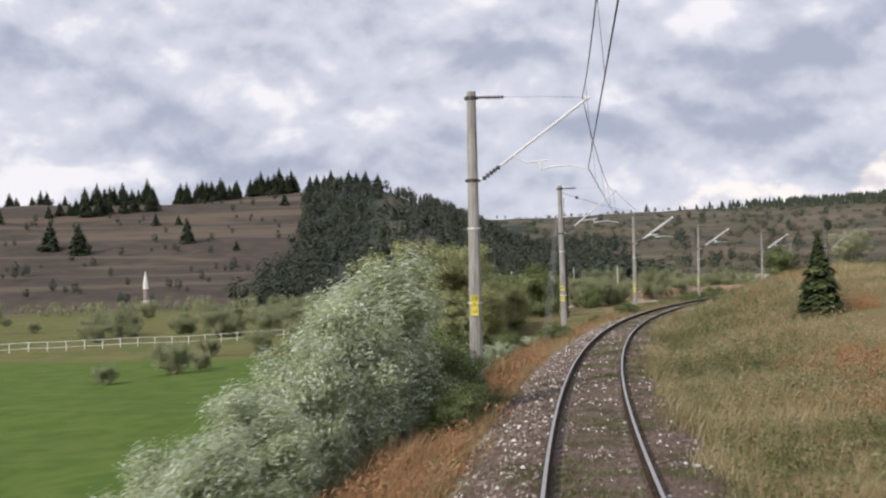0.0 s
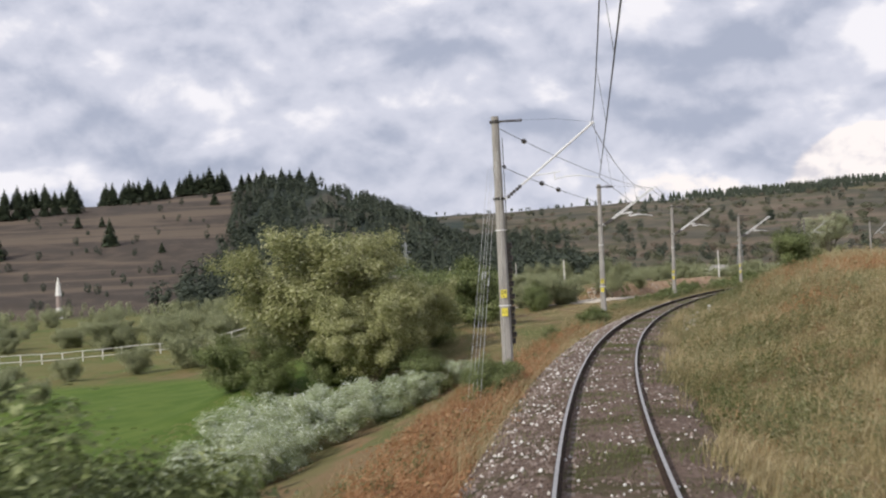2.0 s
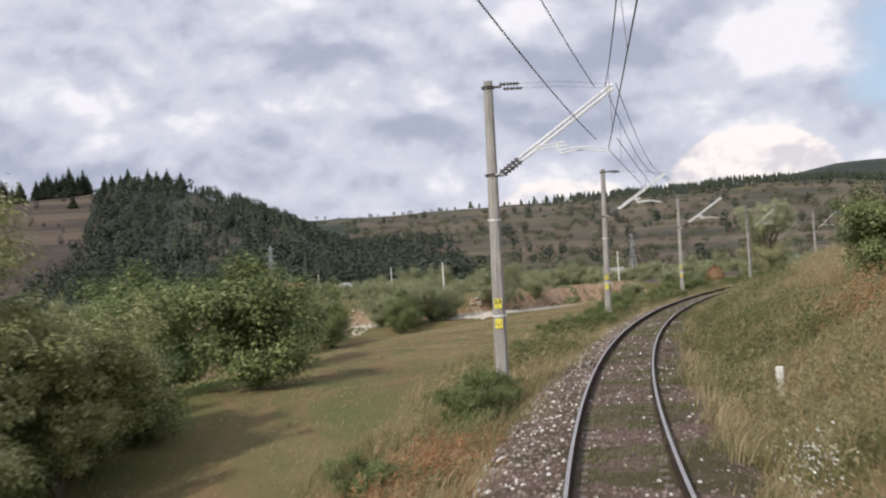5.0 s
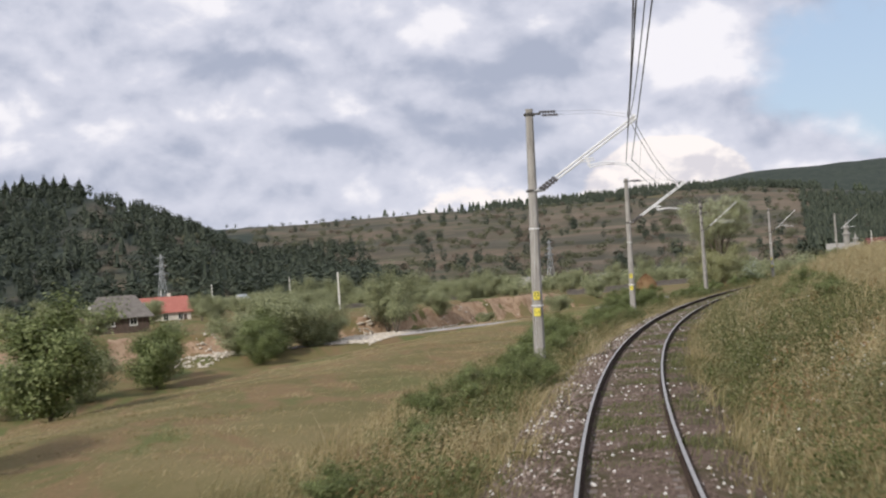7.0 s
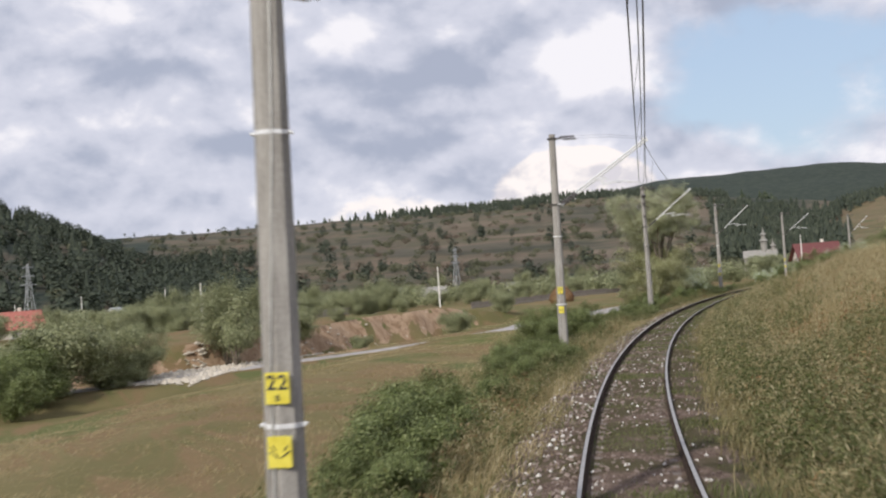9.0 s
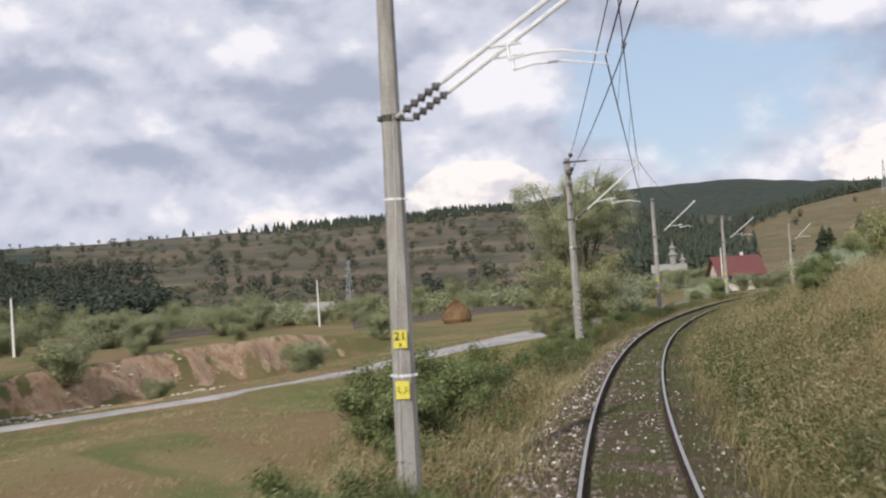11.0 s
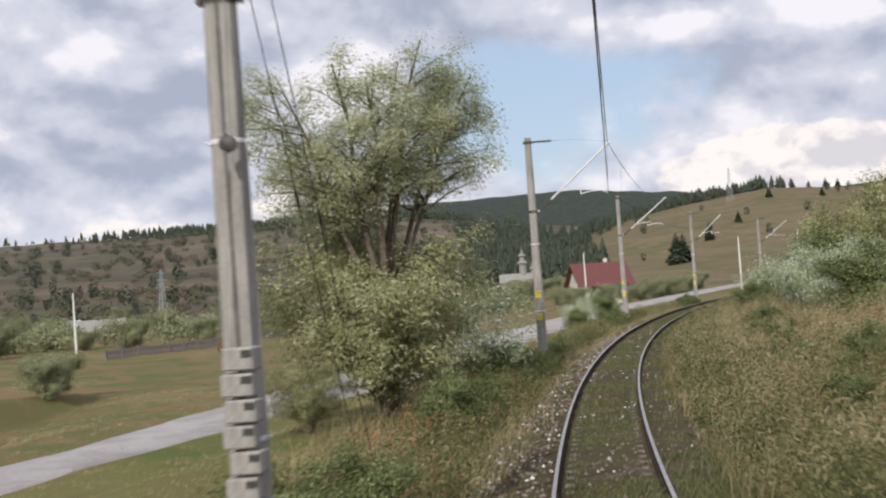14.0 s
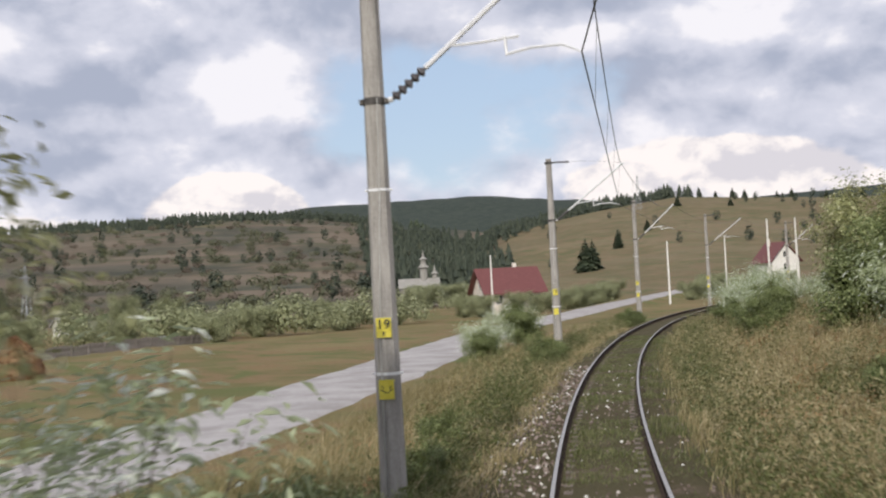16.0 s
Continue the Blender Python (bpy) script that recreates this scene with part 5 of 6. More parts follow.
straw2 = lambda x, y, s, l: (1 - .75 * herby(x, y, s, l) * (l > 0)) * straw(x, y, s, l) * (1 - .6 * late(s) * np.where(l > 0, smooth(l, 6.5, 4.5), 1))
green2 = lambda x, y, s, l: np.minimum(1, green(x, y, s, l) + .3 * late(s))
stuff("rust_grass", [sward("g", 1, 10000, (10, 95), (-5.2, -2.5), .72, .015, 10, rust_left, ""),
                     sward("g", 2, 34000, (10, 300), (2.6, 12), .6, .015, 9, rust, ""),
                     sward("g", 3, 6000, (90, 300), (-5.5, -2.4), .6, .015, 9, rust, "")], M["grass_rust"], "tall rust-red dry grass on the embankment", "grass")
stuff("straw_grass", [sward("g", 24, 9000, (88, 300), (-2.9, -1.4), .34, .014, 9, lambda x, y, s, l: .45 * straw(x, y, s, l) * smooth(s, 88, 112) * smooth(-l, 1.2, 1.9), ""),
                      sward("g", 4, 13000, (10, 300), (-6.5, -2.2), .78, .014, 9, straw2, ""),
                      sward("g", 26, 9000, (120, 200), (5, 11), 1.1, .016, 8, lambda x, y, s, l: .35 + .55 * smooth(tone(x, y)[1], -.4, .4), ""),
                      sward("g", 25, 9000, (132, 300), (3.2, 9), 1.05, .014, 8, lambda x, y, s, l: .8 * straw2(x, y, s, l), ""),
                      sward("g", 5, 34000, (10, 300), (1.6, 9), .6, .014, 9, straw2, ""),
                      sward("g", 6, 14000, (60, 300), (9, 24), .6, .02, 7, straw2, ""),
                      sward("g", 7, 26000, (80, 260), (-26, -6), .16, .018, 6, straw, "")], M["grass_straw"], "dry straw-coloured grass beside the track", "grass")
stuff("green_grass", [sward("g", 28, 9000, (88, 300), (-2.9, -1.4), .32, .014, 9, lambda x, y, s, l: .45 * green2(x, y, s, l) * smooth(s, 88, 112) * smooth(-l, 1.2, 1.9), ""),
                      sward("g", 29, 9000, (132, 300), (3.2, 9), 1.0, .014, 8, lambda x, y, s, l: .7 * green2(x, y, s, l), ""),
                      sward("g", 8, 16000, (10, 300), (-7, -2.2), .7, .014, 9, green2, ""),
                      sward("g", 9, 38000, (10, 300), (1.5, 9), .5, .014, 9, green2, ""),
                      sward("g", 10, 14000, (60, 300), (9, 24), .5, .02, 7, green2, ""),
                      sward("g", 11, 28000, (80, 260), (-26, -6), .15, .018, 6, green, "")], M["grass_green"], "olive-green grass beside the track", "grass")
# weeds between the rails and on the shoulders
mid = lambda x, y, s, l: smooth(wave(x, y, 1.7, 6) + .5 * wave(x, y, .6, 1), .0 - .4 * smooth(s, 150, 200), .4 - .25 * smooth(s, 150, 200)) * (.4 + .35 * smooth(s, 80, 140))
stuff("track_weeds", [sward("g", 12, 34000, (8, 290), (-.66, .66), .10, .018, 6, mid, ""),
                      sward("g", 13, 20000, (8, 290), (.85, 2.1), .2, .018, 6, lambda x, y, s, l: mid(x, y, s, l) * .9, ""),
                      sward("g", 14, 14000, (8, 290), (-2.4, -.95), .16, .018, 6, lambda x, y, s, l: mid(x, y, s, l) * .55, "")], M["weed"], "low green weeds between the rails", "weeds")


def weeds(seed, n, srange, lrange, height, size, per=26, chance=None):
    """Leafy herbs: small leaves up a stem."""
    rng = np.random.default_rng(seed)
    s, lat = rng.uniform(*srange, n), rng.uniform(*lrange, n)
    p = on(s, lat)
    if chance is not None:
        k = chance(p[:, 0], p[:, 1], s, lat) > rng.random(n)
        s, lat, p = s[k], lat[k], p[k]
    n = len(s)
    z = land(p[:, 0], p[:, 1])
    h = height * rng.uniform(.5, 1.2, n)
    u = rng.random((n, per)) ** .8
    c = np.stack([p[:, 0, None] + 0 * u, p[:, 1, None] + 0 * u, z[:, None] + u * h[:, None]], -1)
    c[..., :2] += rng.normal(size=(n, per, 2)) * (.10 + .16 * (1 - u[..., None])) * h[:, None, None]
    return leaves(rng, c.reshape(-1, 3), .03, size, .42, (.1, .05, 0), .35)


dock = lambda x, y, s, l: smooth(wave(x, y, 2.6, 5), -.2, .3)
patchy = lambda x, y, s, l: smooth(wave(x, y, 3.4, 8), -.1, .35)
stuff("herbs", [weeds(1, 1800, (110, 300), (-6.5, -2.4), .65, .075, 26, patchy), weeds(7, 3000, (108, 300), (2.0, 6), .8, .075, 26, patchy), weeds(2, 1600, (60, 300), (2.2, 7), .7, .07, 28, patchy),
                weeds(3, 1200, (10, 110), (2.4, 8), .6, .07, 24, patchy), weeds(4, 420, (10, 110), (-6.5, -2.8), .6, .075, 26, patchy),
                weeds(15, 900, (129, 143), (2.6, 6.5), .85, .08, 30), weeds(5, 500, (130, 162), (2.8, 6), .55, .07, 26), weeds(6, 350, (128, 160), (-5.6, -3.2), .8, .08, 28)],
      M["weed"], "leafy green herbs along the embankment", "weeds")


stuff("withered_herbs", [weeds(11, 260, (216, 242), (-5.2, -2.4), .95, .075, 34, dock), weeds(12, 500, (24, 95), (-4.6, -2.6), .7, .07, 30, dock),
                         weeds(13, 500, (105, 215), (-4.6, -2.4), .7, .07, 30, dock), weeds(14, 900, (30, 300), (4, 9), .75, .07, 30, dock)],
      M["rust_leaf"], "withered rust-brown herbs along the embankment", "weeds")


def clumps(seed, n, srange, lrange, height, size, per=28, plants=7, loose=.34, slim=.42, chance=None):
    """Stands of a few herbs each, all of about one height."""
    rng = np.random.default_rng(seed)
    s, lat = rng.uniform(*srange, n), rng.uniform(*lrange, n)
    if chance is not None:
        p = on(s, lat)
        k = chance(p[:, 0], p[:, 1], s, lat) > rng.random(n)
        s, lat = s[k], lat[k]
    h = np.repeat(height * rng.uniform(.45, 1.25, len(s)), plants)
    s = np.repeat(s, plants) + rng.normal(size=len(s) * plants) * loose * 1.5
    lat = np.repeat(lat, plants)
    lat = np.where(lat > 0, np.maximum(lat + rng.normal(size=len(lat)) * loose, 1.75), np.minimum(lat + rng.normal(size=len(lat)) * loose, -1.9))
    p = on(s, lat)
    z = land(p[:, 0], p[:, 1]) - .03
    h = h * rng.uniform(.6, 1.15, len(h))
    u = rng.random((len(s), per)) ** .75
    c = np.stack([p[:, 0, None] + 0 * u, p[:, 1, None] + 0 * u, z[:, None] + u * h[:, None]], -1)
    c[..., :2] += rng.normal(size=(len(s), per, 2)) * (.07 + .13 * (1 - u[..., None])) * h[:, None, None] + np.array([.14, .06]) * (u * h[:, None])[..., None]
    return leaves(rng, c.reshape(-1, 3), .03, size, slim, (.12, .05, 0), .6)


M["dry_herb"] = leafy("dry_herb_stalks", (0.29, 0.24, 0.125), (0.45, 0.385, 0.21), (0.55, 0.48, 0.295), .4, .6)
far_rust = lambda x, y, s, l: smooth(wave(x, y, 6.5, 9) + .35 * wave(x, y, 2.6, 3), .1, .4)
stuff("herb_stands", [clumps(31, 460, (10, 110), (1.9, 7), .65, .075, chance=footing), clumps(32, 800, (100, 215), (2.0, 8), 1.0, .08, chance=footing), clumps(33, 520, (212, 300), (1.9, 8), 1.0, .08, chance=footing),
                      clumps(34, 260, (212, 300), (2.0, 3.2), 1.05, .08), clumps(38, 240, (140, 215), (2.1, 3.4), .95, .08), clumps(39, 260, (215, 310), (-3.6, -2.2), 1.0, .08), clumps(35, 700, (104, 215), (-4.6, -2.3), .95, .08, chance=herby), clumps(36, 420, (212, 305), (-4.0, -2.0), .8, .075, chance=herby),
                      clumps(37, 170, (14, 100), (-5.0, -2.6), .65, .075, chance=herby)], M["weed"], "stands of dark green herbs along the embankment", "weeds")
stuff("dry_herb_stands", [clumps(41, 560, (10, 130), (2.2, 10), .8, .12, 22, 7, .4, .16, barer), clumps(42, 1700, (120, 305), (2.6, 13), 1.05, .13, 22, 7, .4, .16, barer), clumps(43, 300, (215, 305), (-4.2, -2.0), .8, .12, 22, 7, .4, .16, barer),
                          clumps(45, 420, (140, 310), (2.0, 4.0), 1.15, .13, 22, 7, .35, .16), clumps(44, 380, (95, 215), (-5.5, -2.4), .8, .12, 22, 7, .4, .16, barer)], M["dry_herb"], "stands of dry pale stalks along the embankment", "weeds")
M["pale_herb"] = leafy("pale_herb_leaves", (0.17, 0.172, 0.082), (0.29, 0.285, 0.145), (0.38, 0.37, 0.21), .4, .6)
tufty = lambda x, y, s, l: smooth(wave(x, y, 3.6, 11) + .5 * wave(x, y, 1.4, 7), -.05, .3)
stuff("pale_herb_stands", [clumps(46, 900, (10, 125), (2.0, 9), .75, .085, 26, 7, .36, .3, tufty), clumps(47, 800, (120, 305), (2.2, 9), .95, .09, 26, 7, .36, .3, tufty), clumps(48, 300, (100, 305), (-5, -2.3), .75, .085, 26, 7, .36, .3, tufty)],
      M["pale_herb"], "stands of pale green herbs along the embankment", "weeds")
stuff("rust_herb_stands", [clumps(51, 420, (12, 125), (6.2, 12), .8, .12, 24, 8, .5, .2, far_rust), clumps(52, 330, (12, 95), (-5.2, -2.4), .7, .12, 24, 8, .4, .2), clumps(53, 50, (215, 245), (-4.6, -2.4), .8, .1, 24, 7, .4, .3),
                           clumps(54, 160, (125, 300), (3, 9), .7, .1, 24, 7, .4, .2)], M["grass_rust"], "stands of rust-red dry sorrel along the embankment", "weeds")
M["petal"] = plain("white_petals", (0.7, 0.7, 0.66), (0.82, 0.82, 0.8), 9, .7, 0, 0)
stuff("white_flowers", [clumps(61, 10, (86.5, 90), (2.2, 2.9), .75, .035, 9, 4, .15, .9), clumps(62, 90, (118, 150), (2.8, 6.5), .75, .03, 5, 4, .3, .9), clumps(63, 50, (150, 300), (-4, -2.2), .7, .03, 5, 4, .3, .9)],
      M["petal"], "small white flower heads among the herbs", "flowers")


def stones(seed, n, lrange, size, clear):
    rng = np.random.default_rng(seed)
    s, lat = rng.uniform(8, 270, n), rng.uniform(*lrange, n)
    p = on(s, lat)
    k = clear(p[:, 0], p[:, 1], s) > rng.random(n)
    s, lat, p = s[k], lat[k], p[k]
    n = len(s)
    l = np.abs(lat)
    z = np.where(lat < 0, rib(l, 0, -.18, .6, -.2, .95, -.17, 1.6, -.2, 2.1, -.36, 3.0, -1.2), rib(l, 0, -.18, .6, -.2, .95, -.17, 1.5, -.2, 1.9, -.34, 2.7, -1.2))
    r = (size * rng.uniform(.5, 1.3, n))[:, None, None]
    octa = np.array([[1, 0, 0], [0, 1, 0], [-1, 0, 0], [0, -1, 0], [0, 0, .75], [0, 0, -.75]], float)
    v = octa[None] * r * rng.uniform(.6, 1.25, (n, 6, 1))
    a = rng.uniform(0, 6.28, n)
    ca, sa = np.cos(a)[:, None], np.sin(a)[:, None]
    v = np.stack([v[..., 0] * ca - v[..., 1] * sa, v[..., 0] * sa + v[..., 1] * ca, v[..., 2]], -1)
    v += np.stack([p[:, 0], p[:, 1], z + .012], 1)[:, None]
    f = np.array([[0, 1, 4], [1, 2, 4], [2, 3, 4], [3, 0, 4], [1, 0, 5], [2, 1, 5], [3, 2, 5], [0, 3, 5]])
    return v.reshape(-1, 3), (np.arange(n)[:, None, None] * 6 + f[None]).reshape(-1, 3)


def rubble(seed, n, srange, lrange, size):
    rng = np.random.default_rng(seed)
    p = on(rng.uniform(*srange, n), rng.uniform(*lrange, n))
    z = land(p[:, 0], p[:, 1])
    r = (size * rng.uniform(.4, 1.3, n))[:, None, None]
    octa = np.array([[1, 0, 0], [0, 1, 0], [-1, 0, 0], [0, -1, 0], [0, 0, .6], [0, 0, -.6]], float)
    v = octa[None] * r * rng.uniform(.6, 1.25, (n, 6, 1)) + np.stack([p[:, 0], p[:, 1], z + .04], 1)[:, None]
    f = np.array([[0, 1, 4], [1, 2, 4], [2, 3, 4], [3, 0, 4], [1, 0, 5], [2, 1, 5], [3, 2, 5], [0, 3, 5]])
    return v.reshape(-1, 3), (np.arange(n)[:, None, None] * 6 + f[None]).reshape(-1, 3)


M["rubble"] = plain("pale_rubble", (0.42, 0.37, 0.30), (0.62, 0.57, 0.49), 2.0, .9, 0, .02)
stuff("rubble", [rubble(71, 900, (195, 206), (-34, -28.5), .22), rubble(72, 300, (184, 195), (-43, -37), .2), rubble(73, 260, (206, 226), (-30, -27), .14)], M["rubble"], "pale rubble washed out below the earth bank", "stones")
q = Nodes("ballast_stones")
gi = q.t.nodes.new("ShaderNodeNewGeometry").outputs["Random Per Island"]
qc = q.mix(q.step(gi, 0.1, 0.75), (0.13, 0.095, 0.078), (0.29, 0.235, 0.205))
qc = q.mix(q.step(gi, 0.86, 0.93), qc, (0.72, 0.70, 0.66))
M["stone"] = q.done(qc, 0.9, 0, q.noise(40, 3), 0.01, 0.2)
less = lambda x, y, s: smooth(wave(x, y, 1.7, 6) + .5 * wave(x, y, .6, 1), .45, -.25) * (1 - .35 * smooth(s, 80, 130) - .35 * smooth(s, 165, 200))
stuff("ballast_stones", [stones(1, 16000, (-.68, .68), .036, less), stones(2, 26000, (-2.3, -.85), .042, lambda x, y, s: 1 - .15 * smooth(s, 78, 125) - .3 * smooth(s, 165, 200)), stones(3, 9000, (.85, 1.9), .036, less)],
      M["stone"], "loose grey and whitish ballast stones", "stones")

# sleepers showing through the stones
ss = np.arange(6, 290, .62)
v, f = [], []
cube = np.array([[x, y, z] for x in (-1.25, 1.25) for y in (-.12, .12) for z in (-.09, 0)])
face = np.array([[0, 1, 3, 2], [4, 6, 7, 5], [0, 4, 5, 1], [2, 3, 7, 6], [1, 5, 7, 3], [0, 2, 6, 4]])
for i, s in enumerate(ss):
    h = float(np.interp(s, LS, LH))
    o = on(s, 0.0, -.197)
    c = cube @ np.array([[math.cos(h), math.sin(h), 0], [-math.sin(h), math.cos(h), 0], [0, 0, 1]])
    v.append(c + o), f.append(face + 8 * i)
tagged(part("sleepers", raw("sleepers", np.concatenate(v), np.concatenate(f)), M["sleeper"]), "worn brown sleepers half buried in ballast", "sleepers", kind="stuff")

# ---- poles, fences, pylons ----


def pole(x, y, top, r=.13, label="slim pale concrete telegraph pole", base=None):
    z = float(land(x, y)[0]) - .3
    e = tagged(new("telegraph_pole"), label, "pole", "telegraph poles in the valley")
    e.matrix_world = pose(x, y, z)
    bm = bmesh.new()
    ring(bm, [(0, 0, 0, r * 1.25), (0, 0, (top - z) * .6, r), (0, 0, top - z, r * .72)], 6)
    p = part("shaft", bm, M["white"], e)
    bm = bmesh.new()
    tube(bm, [(-.14, 0, top - z - .2), (.14, 0, top - z - .2)], .03, 5)
    part("cross_arm", bm, M["steel_dark"], p)
    return e


for x, y, t in ((54, 290, 4.7), (104, 340, 5.3), (188.3, 348.4, 6.8), (208, 333.4, 7.4), (62.7, 414.5, 5.4), (45.9, 456, 5.2), (212.4, 319.2, 9.4), (216, 317.5, 9.4), (30, 400, 4), (262, 372, 9.5)):
    pole(x, y, t)


def lattice(kind, x, y, height, foot, label, arms=3, bands=None, sink=.5):
    """A four-legged lattice tower with cross arms."""
    z = float(land(x, y)[0]) - sink
    e = tagged(new(kind), label, "pylon")
    e.matrix_world = pose(x, y, z, 0, 0, 25)
    levels = 7
    w = lambda u: foot * (1 - u) ** 1.15 + .35 * u
    for a in range(4):
        sx, sy = ((1, 1), (1, -1), (-1, -1), (-1, 1))[a]
        bm = bmesh.new()
        tube(bm, [(sx * w(u) / 2, sy * w(u) / 2, height * u) for u in np.linspace(0, 1, levels)], .09, 4)
        part("leg", bm, M["lattice"], e)
    bm = bmesh.new()
    for i in range(levels - 1):
        u0, u1 = i / (levels - 1), (i + 1) / (levels - 1)
        for sx, sy, tx, ty in ((1, 1, 1, -1), (1, -1, -1, -1), (-1, -1, -1, 1), (-1, 1, 1, 1)):
            a = (sx * w(u0) / 2, sy * w(u0) / 2, height * u0)
            b = (tx * w(u1) / 2, ty * w(u1) / 2, height * u1)
            c = (tx * w(u0) / 2, ty * w(u0) / 2, height * u0)
            tube(bm, [a, b], .055, 3), tube(bm, [a, c], .05, 3)
    part("bracing", bm, M["lattice"], e)
    for i in range(arms):
        h = height * (.68 + .13 * i)
        bm = bmesh.new()
        ln = 2.6 - .5 * i
        tube(bm, [(-ln, 0, h), (0, 0, h + .5), (ln, 0, h)], .08, 4), tube(bm, [(-ln, 0, h), (ln, 0, h)], .08, 4)
        part("cross_arm", bm, M["lattice"], e)
    return e


M["lattice"] = plain("grey_lattice_steel", (0.34, 0.36, 0.37), (0.48, 0.50, 0.51), 3, .6, .3, 0)
lattice("lattice_pylon", 33.5, 495, 19, 3.2, "pale grey lattice pylon before the wood")
lattice("lattice_pylon", 186, 563, 18, 2.6, "grey lattice pylon on the brushy slope")
lattice("lattice_pylon", 683, 832, 24, 4.0, "grey lattice pylon on the pasture hill")
M["dull_band"] = plain("dull_brown_paint", (0.24, 0.19, 0.17), (0.36, 0.29, 0.26), 3, .7, 0, 0)
mk = tagged(new("marker_tower"), "slender white tower with a dull brown band", "tower")
mk.matrix_world = pose(-99, 515, float(land(-99, 515)[0]) - .5)
for i, (z0, z1, r0, r1, m) in enumerate(((0, 4.6, 1.5, 1.1, "white"), (4.6, 9.2, 1.0, .9, "dull_band"), (9.2, 16.4, 1.25, .12, "white"))):
    bm = bmesh.new()
    ring(bm, [(0, 0, z0, r0), (0, 0, z1 - (z1 - z0) * .45, (r0 + r1) / 2 + .12), (0, 0, z1, r1)], 8)
    part("section", bm, M[m], mk)


def fence(name, x0, y0, x1, y1, gap, height, rails, material, label, planks=False):
    n = max(2, int(math.hypot(x1 - x0, y1 - y0) / gap))
    e = tagged(new(name), label, "fence")
    e.matrix_world = pose(x0, y0, float(land(x0, y0)[0]))
    pts = []
    for i in range(n + 1):
        x, y = x0 + (x1 - x0) * i / n, y0 + (y1 - y0) * i / n
        pts.append(Vector((x - x0, y - y0, float(land(x, y)[0]) - e.matrix_world.translation.z)))
    pm = bmesh.new()
    box(pm, 0, 0, height / 2 - .1, .14, .14, height + .2, .02)
    for i, p in enumerate(pts):
        if i == 0:
            post = part("post", pm, material, e)
            first = post.data
        else:
            post = new("post", first)
            post.parent = e
        post.matrix_basis = Matrix.Translation(p)
    for k in rails:
        bm = bmesh.new()
        tube(bm, [p + Vector((0, 0, height * k)) for p in pts], .05, 4)
        part("rail", bm, material, e)
    if planks:
        t = math.atan2(y1 - y0, x1 - x0)
        bm = bmesh.new()
        box(bm, 0, 0, 0, .19, .03, height * .92)
        me = None
        for i in range(min(290, int(math.hypot(x1 - x0, y1 - y0) / .24))):
            u = i * .24 / math.hypot(x1 - x0, y1 - y0) * n
            p = pts[min(int(u), n - 1)].lerp(pts[min(int(u), n - 1) + 1], u - int(u))
            if me is None:
                o = part("plank", bm, material, e)
                me = o.data
            else:
                o = new("plank", me)
                o.parent = e
            o.matrix_basis = Matrix.Translation(p + Vector((0, 0, height * .5 + .06 * math.sin(i * 12.9)))) @ pose(0, 0, 0, 0, 2 * math.sin(i * 7.7), math.degrees(t))


M["old_wood"] = plain("grey_weathered_wood", (0.16, 0.14, 0.12), (0.30, 0.27, 0.24), 4, .9, 0, .004, (1, 1, .3))
fence("field_fence", -115, 144.5, -8, 207.8, 2.7, 1.4, (.35, .95), M["white"], "long whitewashed concrete fence across the field")
fence("plank_fence", 100, 312, 140, 338, 2.5, 1.1, (.3, .8), M["old_wood"], "grey weathered plank fence round a yard", True)
fence("plank_fence", 60, 330, 98, 356, 2.5, 1.4, (.3, .8), M["old_wood"], "grey weathered plank fence round a yard", True)

# kilometre marker by the rail
bm = bmesh.new()
box(bm, 0, 0, .25, .16, .1, .85, .02)
x, y, _ = on(97.6, 3.3)
o = part("marker_stone", bm, M["white"])
o.matrix_world = pose(x, y, float(land(x, y)[0]), 0, 0, bearing(97.6))
tagged(o, "small white marker stone in the grass", "marker")

# ---- houses ----
M["plaster"] = plain("cream_plaster", (0.62, 0.56, 0.48), (0.74, 0.69, 0.62), 1.2, .9, 0, .003)
M["dark_wood"] = plain("dark_brown_boards", (0.06, 0.04, 0.03), (0.12, 0.085, 0.065), 3, .85, 0, .01, (1, 1, .2))
M["roof_red"] = plain("red_roof_sheet", (0.12, 0.036, 0.034), (0.165, 0.055, 0.05), 1.5, .6, 0, .004, (1, 6, 1))
M["roof_bright"] = plain("orange_red_tiles", (0.34, 0.11, 0.085), (0.44, 0.17, 0.13), 2, .8, 0, .01)
M["roof_grey"] = plain("grey_shingles", (0.22, 0.21, 0.19), (0.34, 0.33, 0.30), 2, .85, 0, .01)
M["roof_dark"] = plain("dark_grey_shingles", (0.12, 0.108, 0.096), (0.2, 0.182, 0.162), 2, .85, 0, .01)
M["tin"] = plain("pale_tin", (0.42, 0.46, 0.47), (0.58, 0.61, 0.62), 1.4, .45, .4, .002)
wg = Nodes("window_glass")
M["glass"] = wg.done((0.02, 0.025, 0.03), .08, 0, None, 0, .8)


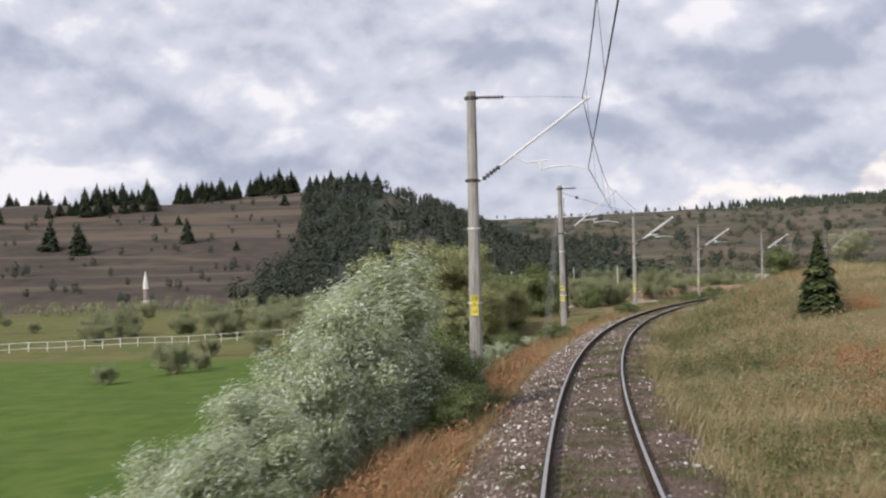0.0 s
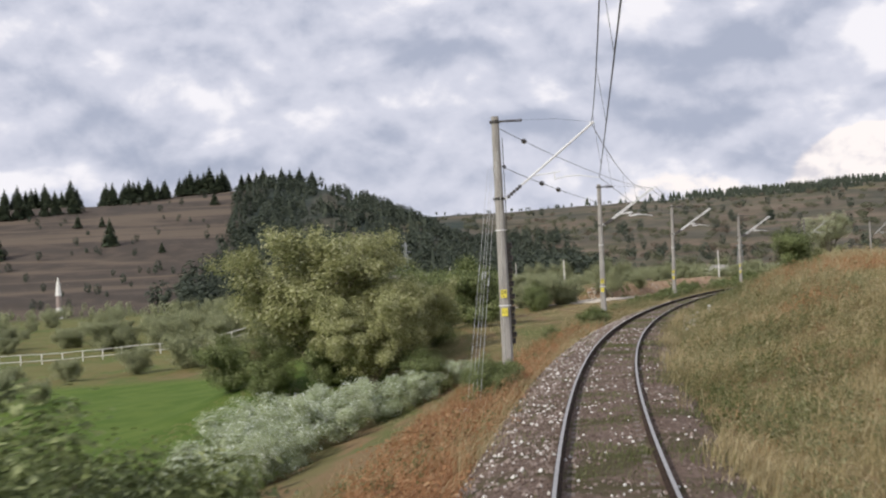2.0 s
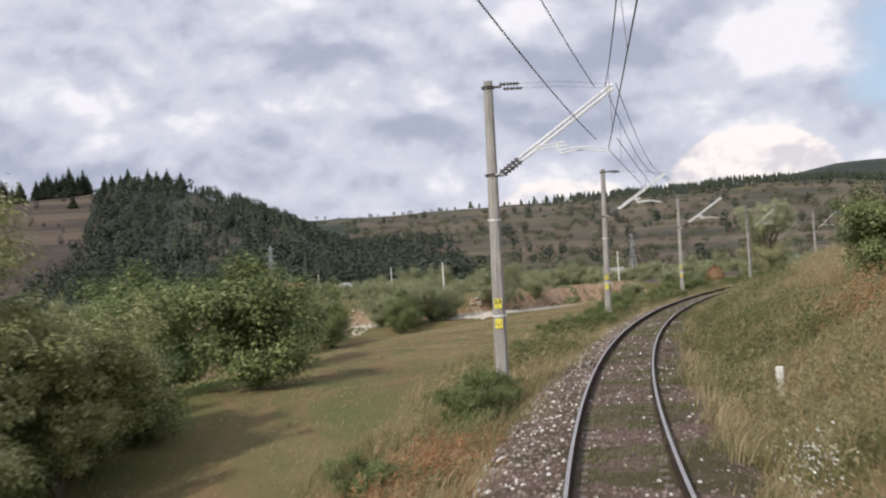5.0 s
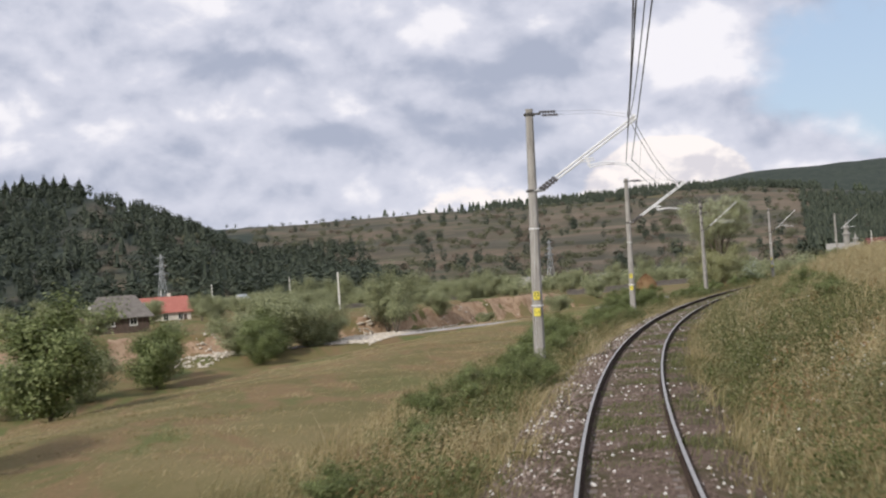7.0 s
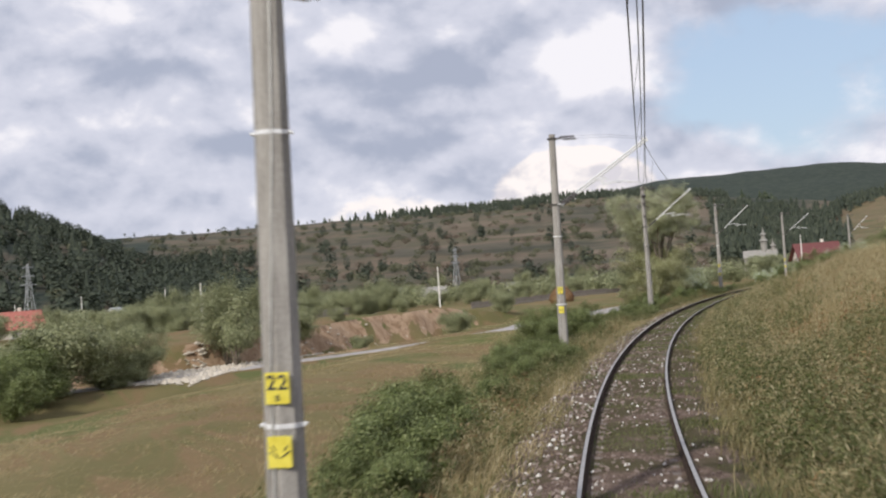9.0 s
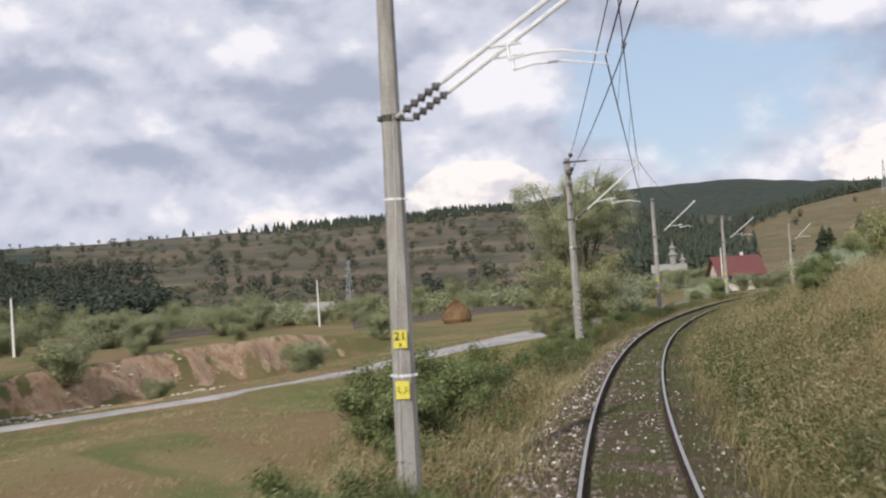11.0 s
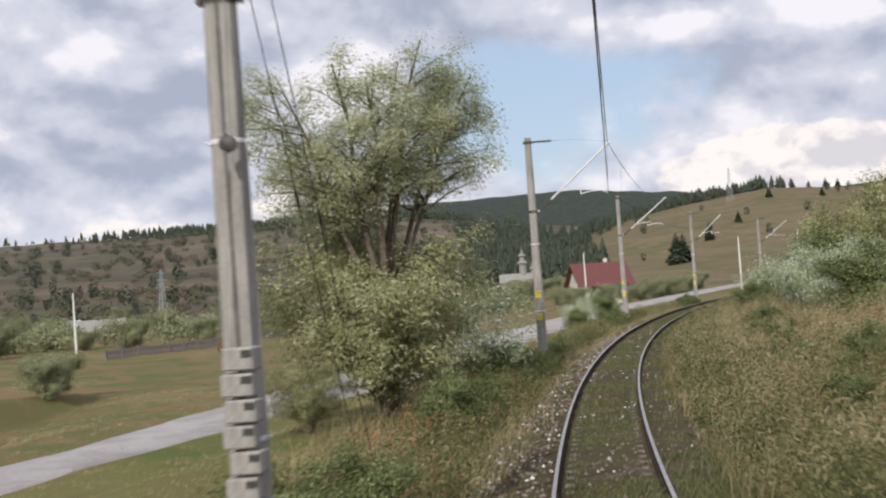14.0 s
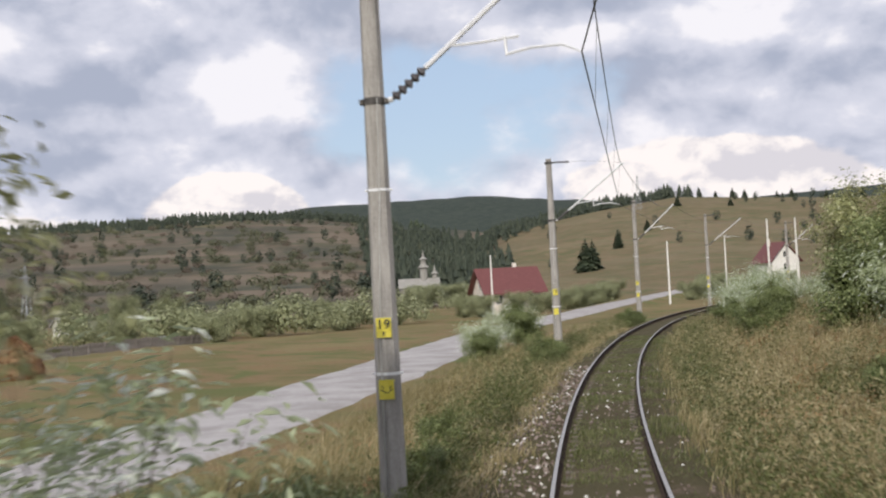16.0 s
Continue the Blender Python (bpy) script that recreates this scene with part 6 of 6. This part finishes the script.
def house(kind, x, y, z, turn, wide, deep, wall, rise, wall_mat, roof_mat, label, over=.5, windows=2, chimney=True, hip=0.0):
    """Gabled house; its front looks along -y before the turn, the ridge runs along x."""
    e = tagged(new(kind), label, "house")
    e.matrix_world = pose(x, y, z, 0, 0, turn)
    a, b = wide / 2, deep / 2
    bm = bmesh.new()
    vs = [bm.verts.new(p) for p in ((-a, -b, -1), (a, -b, -1), (a, b, -1), (-a, b, -1), (-a, -b, wall), (a, -b, wall), (a, b, wall), (-a, b, wall), (-a, 0, wall + rise * (1 - hip)), (a, 0, wall + rise * (1 - hip)))]
    for f in ((0, 1, 5, 4), (2, 3, 7, 6), (1, 2, 6, 9, 5), (3, 0, 4, 8, 7), (3, 2, 1, 0)):
        bm.faces.new([vs[i] for i in f])
    part("wall", bm, wall_mat, e)
    slope = rise / b
    t = .16
    r = new("roof")
    bm = bmesh.new()
    ao, bo = a + over, b + over
    ze = wall - over * slope
    ri = ao - hip * b * 1.2
    top = wall + rise + .05
    low = [bm.verts.new(p) for p in ((-ao, -bo, ze), (ao, -bo, ze), (ao, bo, ze), (-ao, bo, ze), (-ri, 0, top), (ri, 0, top))]
    upp = [bm.verts.new((v.co.x, v.co.y, v.co.z + t)) for v in low]
    quads_ = ((0, 1, 5, 4), (2, 3, 4, 5), (1, 2, 5), (3, 0, 4))
    for f in quads_[:4 if hip else 2]:
        bm.faces.new([upp[i] for i in f])
        bm.faces.new([low[i] for i in reversed(f)])
    for i, j in ((0, 1), (2, 3)) if not hip else ((0, 1), (1, 2), (2, 3), (3, 0)):
        bm.faces.new((low[i], low[j], upp[j], upp[i]))
    if not hip:
        for i, j in ((1, 5), (5, 2), (3, 4), (4, 0)):
            bm.faces.new((low[i], low[j], upp[j], upp[i]))
    bpy.data.objects.remove(r)
    rf = part("roof", bm, roof_mat, e)
    if chimney:
        bm = bmesh.new()
        box(bm, a * .4, b * .25, wall + rise + .1, .6, .6, 1.6, .03)
        part("chimney", bm, M["plaster"], rf)

    def window(cx, cy, cz, side):
        rot = pose(0, 0, 0, 0, 0, side)
        m = Matrix.Translation((cx, cy, cz)) @ rot
        bm = bmesh.new()
        for px_, pz_, sx, sz in ((-.55, 0, .12, 1.5), (.55, 0, .12, 1.5), (0, .7, 1.22, .12), (0, -.7, 1.3, .14), (0, 0, .06, 1.4)):
            box(bm, px_, -.05, pz_, sx, .12, sz)
        bmesh.ops.transform(bm, matrix=m, verts=bm.verts)
        w = part("window", bm, M["white"], e)
        bm = bmesh.new()
        box(bm, 0, -.02, 0, 1.05, .03, 1.36)
        bmesh.ops.transform(bm, matrix=m, verts=bm.verts)
        part("pane", bm, M["glass"], w)

    for i in range(windows):
        cx = -a + wide * (i + .7) / (windows + .4)
        window(cx, -b, wall * .55, 0)
    for sx in (-1, 1):
        window(sx * a, 0, wall * .55, 90 * sx)
        if rise > 2.5:
            window(sx * a, 0, wall + rise * .3, 90 * sx)
    bm = bmesh.new()
    box(bm, a * .75, -b - .03, .9, .95, .1, 2.0, .01)
    part("door", bm, M["dark_wood"], e)
    return e


zh = lambda x, y: float(land(x, y)[0])
house("farmhouse", 20.2, 301, -2.0, 12, 8.4, 6.6, 2.3, 2.8, M["dark_wood"], M["roof_dark"], "dark timber farmhouse with a grey shingled roof", .7, 2, False, .5)
house("red_roofed_house", 29, 372, -3.2, 14, 11.0, 7.0, 2.7, 2.9, M["plaster"], M["roof_bright"], "low house with an orange-red roof", .5, 3, True)
house("shed", 54.5, 459, zh(54, 459), 60, 5.5, 4.5, 2.2, 2.0, M["white"], M["tin"], "small whitewashed shed with a tin roof", .3, 1, False)
house("villa", 204.5, 366, -1.7, -20, 8.8, 8.0, 3.4, 3.3, M["plaster"], M["roof_red"], "cream house with a steep dark red roof", .9, 3, True)
house("villa", 312, 402, 1.2, 72, 7.6, 7.2, 3.6, 3.9, M["white"], M["roof_red"], "white gabled house with a dark red roof", .7, 2, True)
house("shed", 130, 457, zh(130, 457), -20, 7, 5, 2.2, 1.6, M["old_wood"], M["tin"], "low wooden shed with a grey tin roof", .4, 1, False)
house("shed", 151, 420, zh(151, 420), 10, 3.4, 3.2, 1.9, 1.2, M["white"], M["roof_grey"], "small white hut among the willows", .4, 1, False)
house("barn", 130, 425, zh(130, 425), -15, 8, 5, 1.9, 1.8, M["old_wood"], M["roof_grey"], "low weathered barn with a grey shingled roof", .5, 1, False)

# church with two tiered spires
ch = tagged(new("church"), "small church with a grey roof and pale tiered spires", "church")
ch.matrix_world = pose(279, 503, -1.2, 0, 0, -32)
bm = bmesh.new()
box(bm, 0, 0, 1.5, 11, 6, 5.5, .05)
part("wall", bm, M["concrete"], ch)
bm = bmesh.new()
for sx in (-1, 1):
    vs = [bm.verts.new(p) for p in ((-5.9, sx * 3.5, 3.7), (5.9, sx * 3.5, 3.7), (5.9, 0, 6.3), (-5.9, 0, 6.3))]
    vt = [bm.verts.new(v.co + Vector((0, 0, .2))) for v in vs]
    bm.faces.new(vt if sx < 0 else vt[::-1]), bm.faces.new(vs[::-1] if sx < 0 else vs)
    for i in range(4):
        bm.faces.new((vs[i], vs[(i + 1) % 4], vt[(i + 1) % 4], vt[i]))
part("roof", bm, M["roof_grey"], ch)
for cx, hh in ((1.5, 14.6), (4.6, 10.4)):
    bm = bmesh.new()
    ring(bm, [(cx, 0, 4, 1.15), (cx, 0, hh - 5.2, 1.1), (cx, 0, hh - 5.1, 1.7), (cx, 0, hh - 4.2, .8), (cx, 0, hh - 2.9, .75), (cx, 0, hh - 2.8, 1.3), (cx, 0, hh - 2.1, .45), (cx, 0, hh - .7, .12), (cx, 0, hh, .03)], 8)
    part("spire", bm, M["roof_grey"], ch)

# haystack
rng = np.random.default_rng(4)
hs = tagged(new("haystack"), "rust-brown conical haystack at the field edge", "haystack")
hs.matrix_world = pose(105.4, 288.6, zh(105.4, 288.6))
bm = bmesh.new()
ring(bm, [(0, 0, -.1, 1.5), (0, 0, .5, 1.75), (0, 0, 1.3, 1.5), (.05, 0, 2.1, .85), (.1, 0, 2.7, .12)], 14)
part("mound", bm, M["rust_leaf"], hs)
u = rng.random(5000)
a = rng.uniform(0, 6.28, 5000)
rad = np.interp(u * 2.7, [0, .5, 1.3, 2.1, 2.7], [1.55, 1.75, 1.5, .85, .1])
v, f = leaves(rng, np.stack([np.cos(a) * rad, np.sin(a) * rad, u * 2.7], 1), .06, .35, .12, (0, 0, -.6), 0)
part("straw", raw("straw", v, f), M["rust_leaf"], hs)
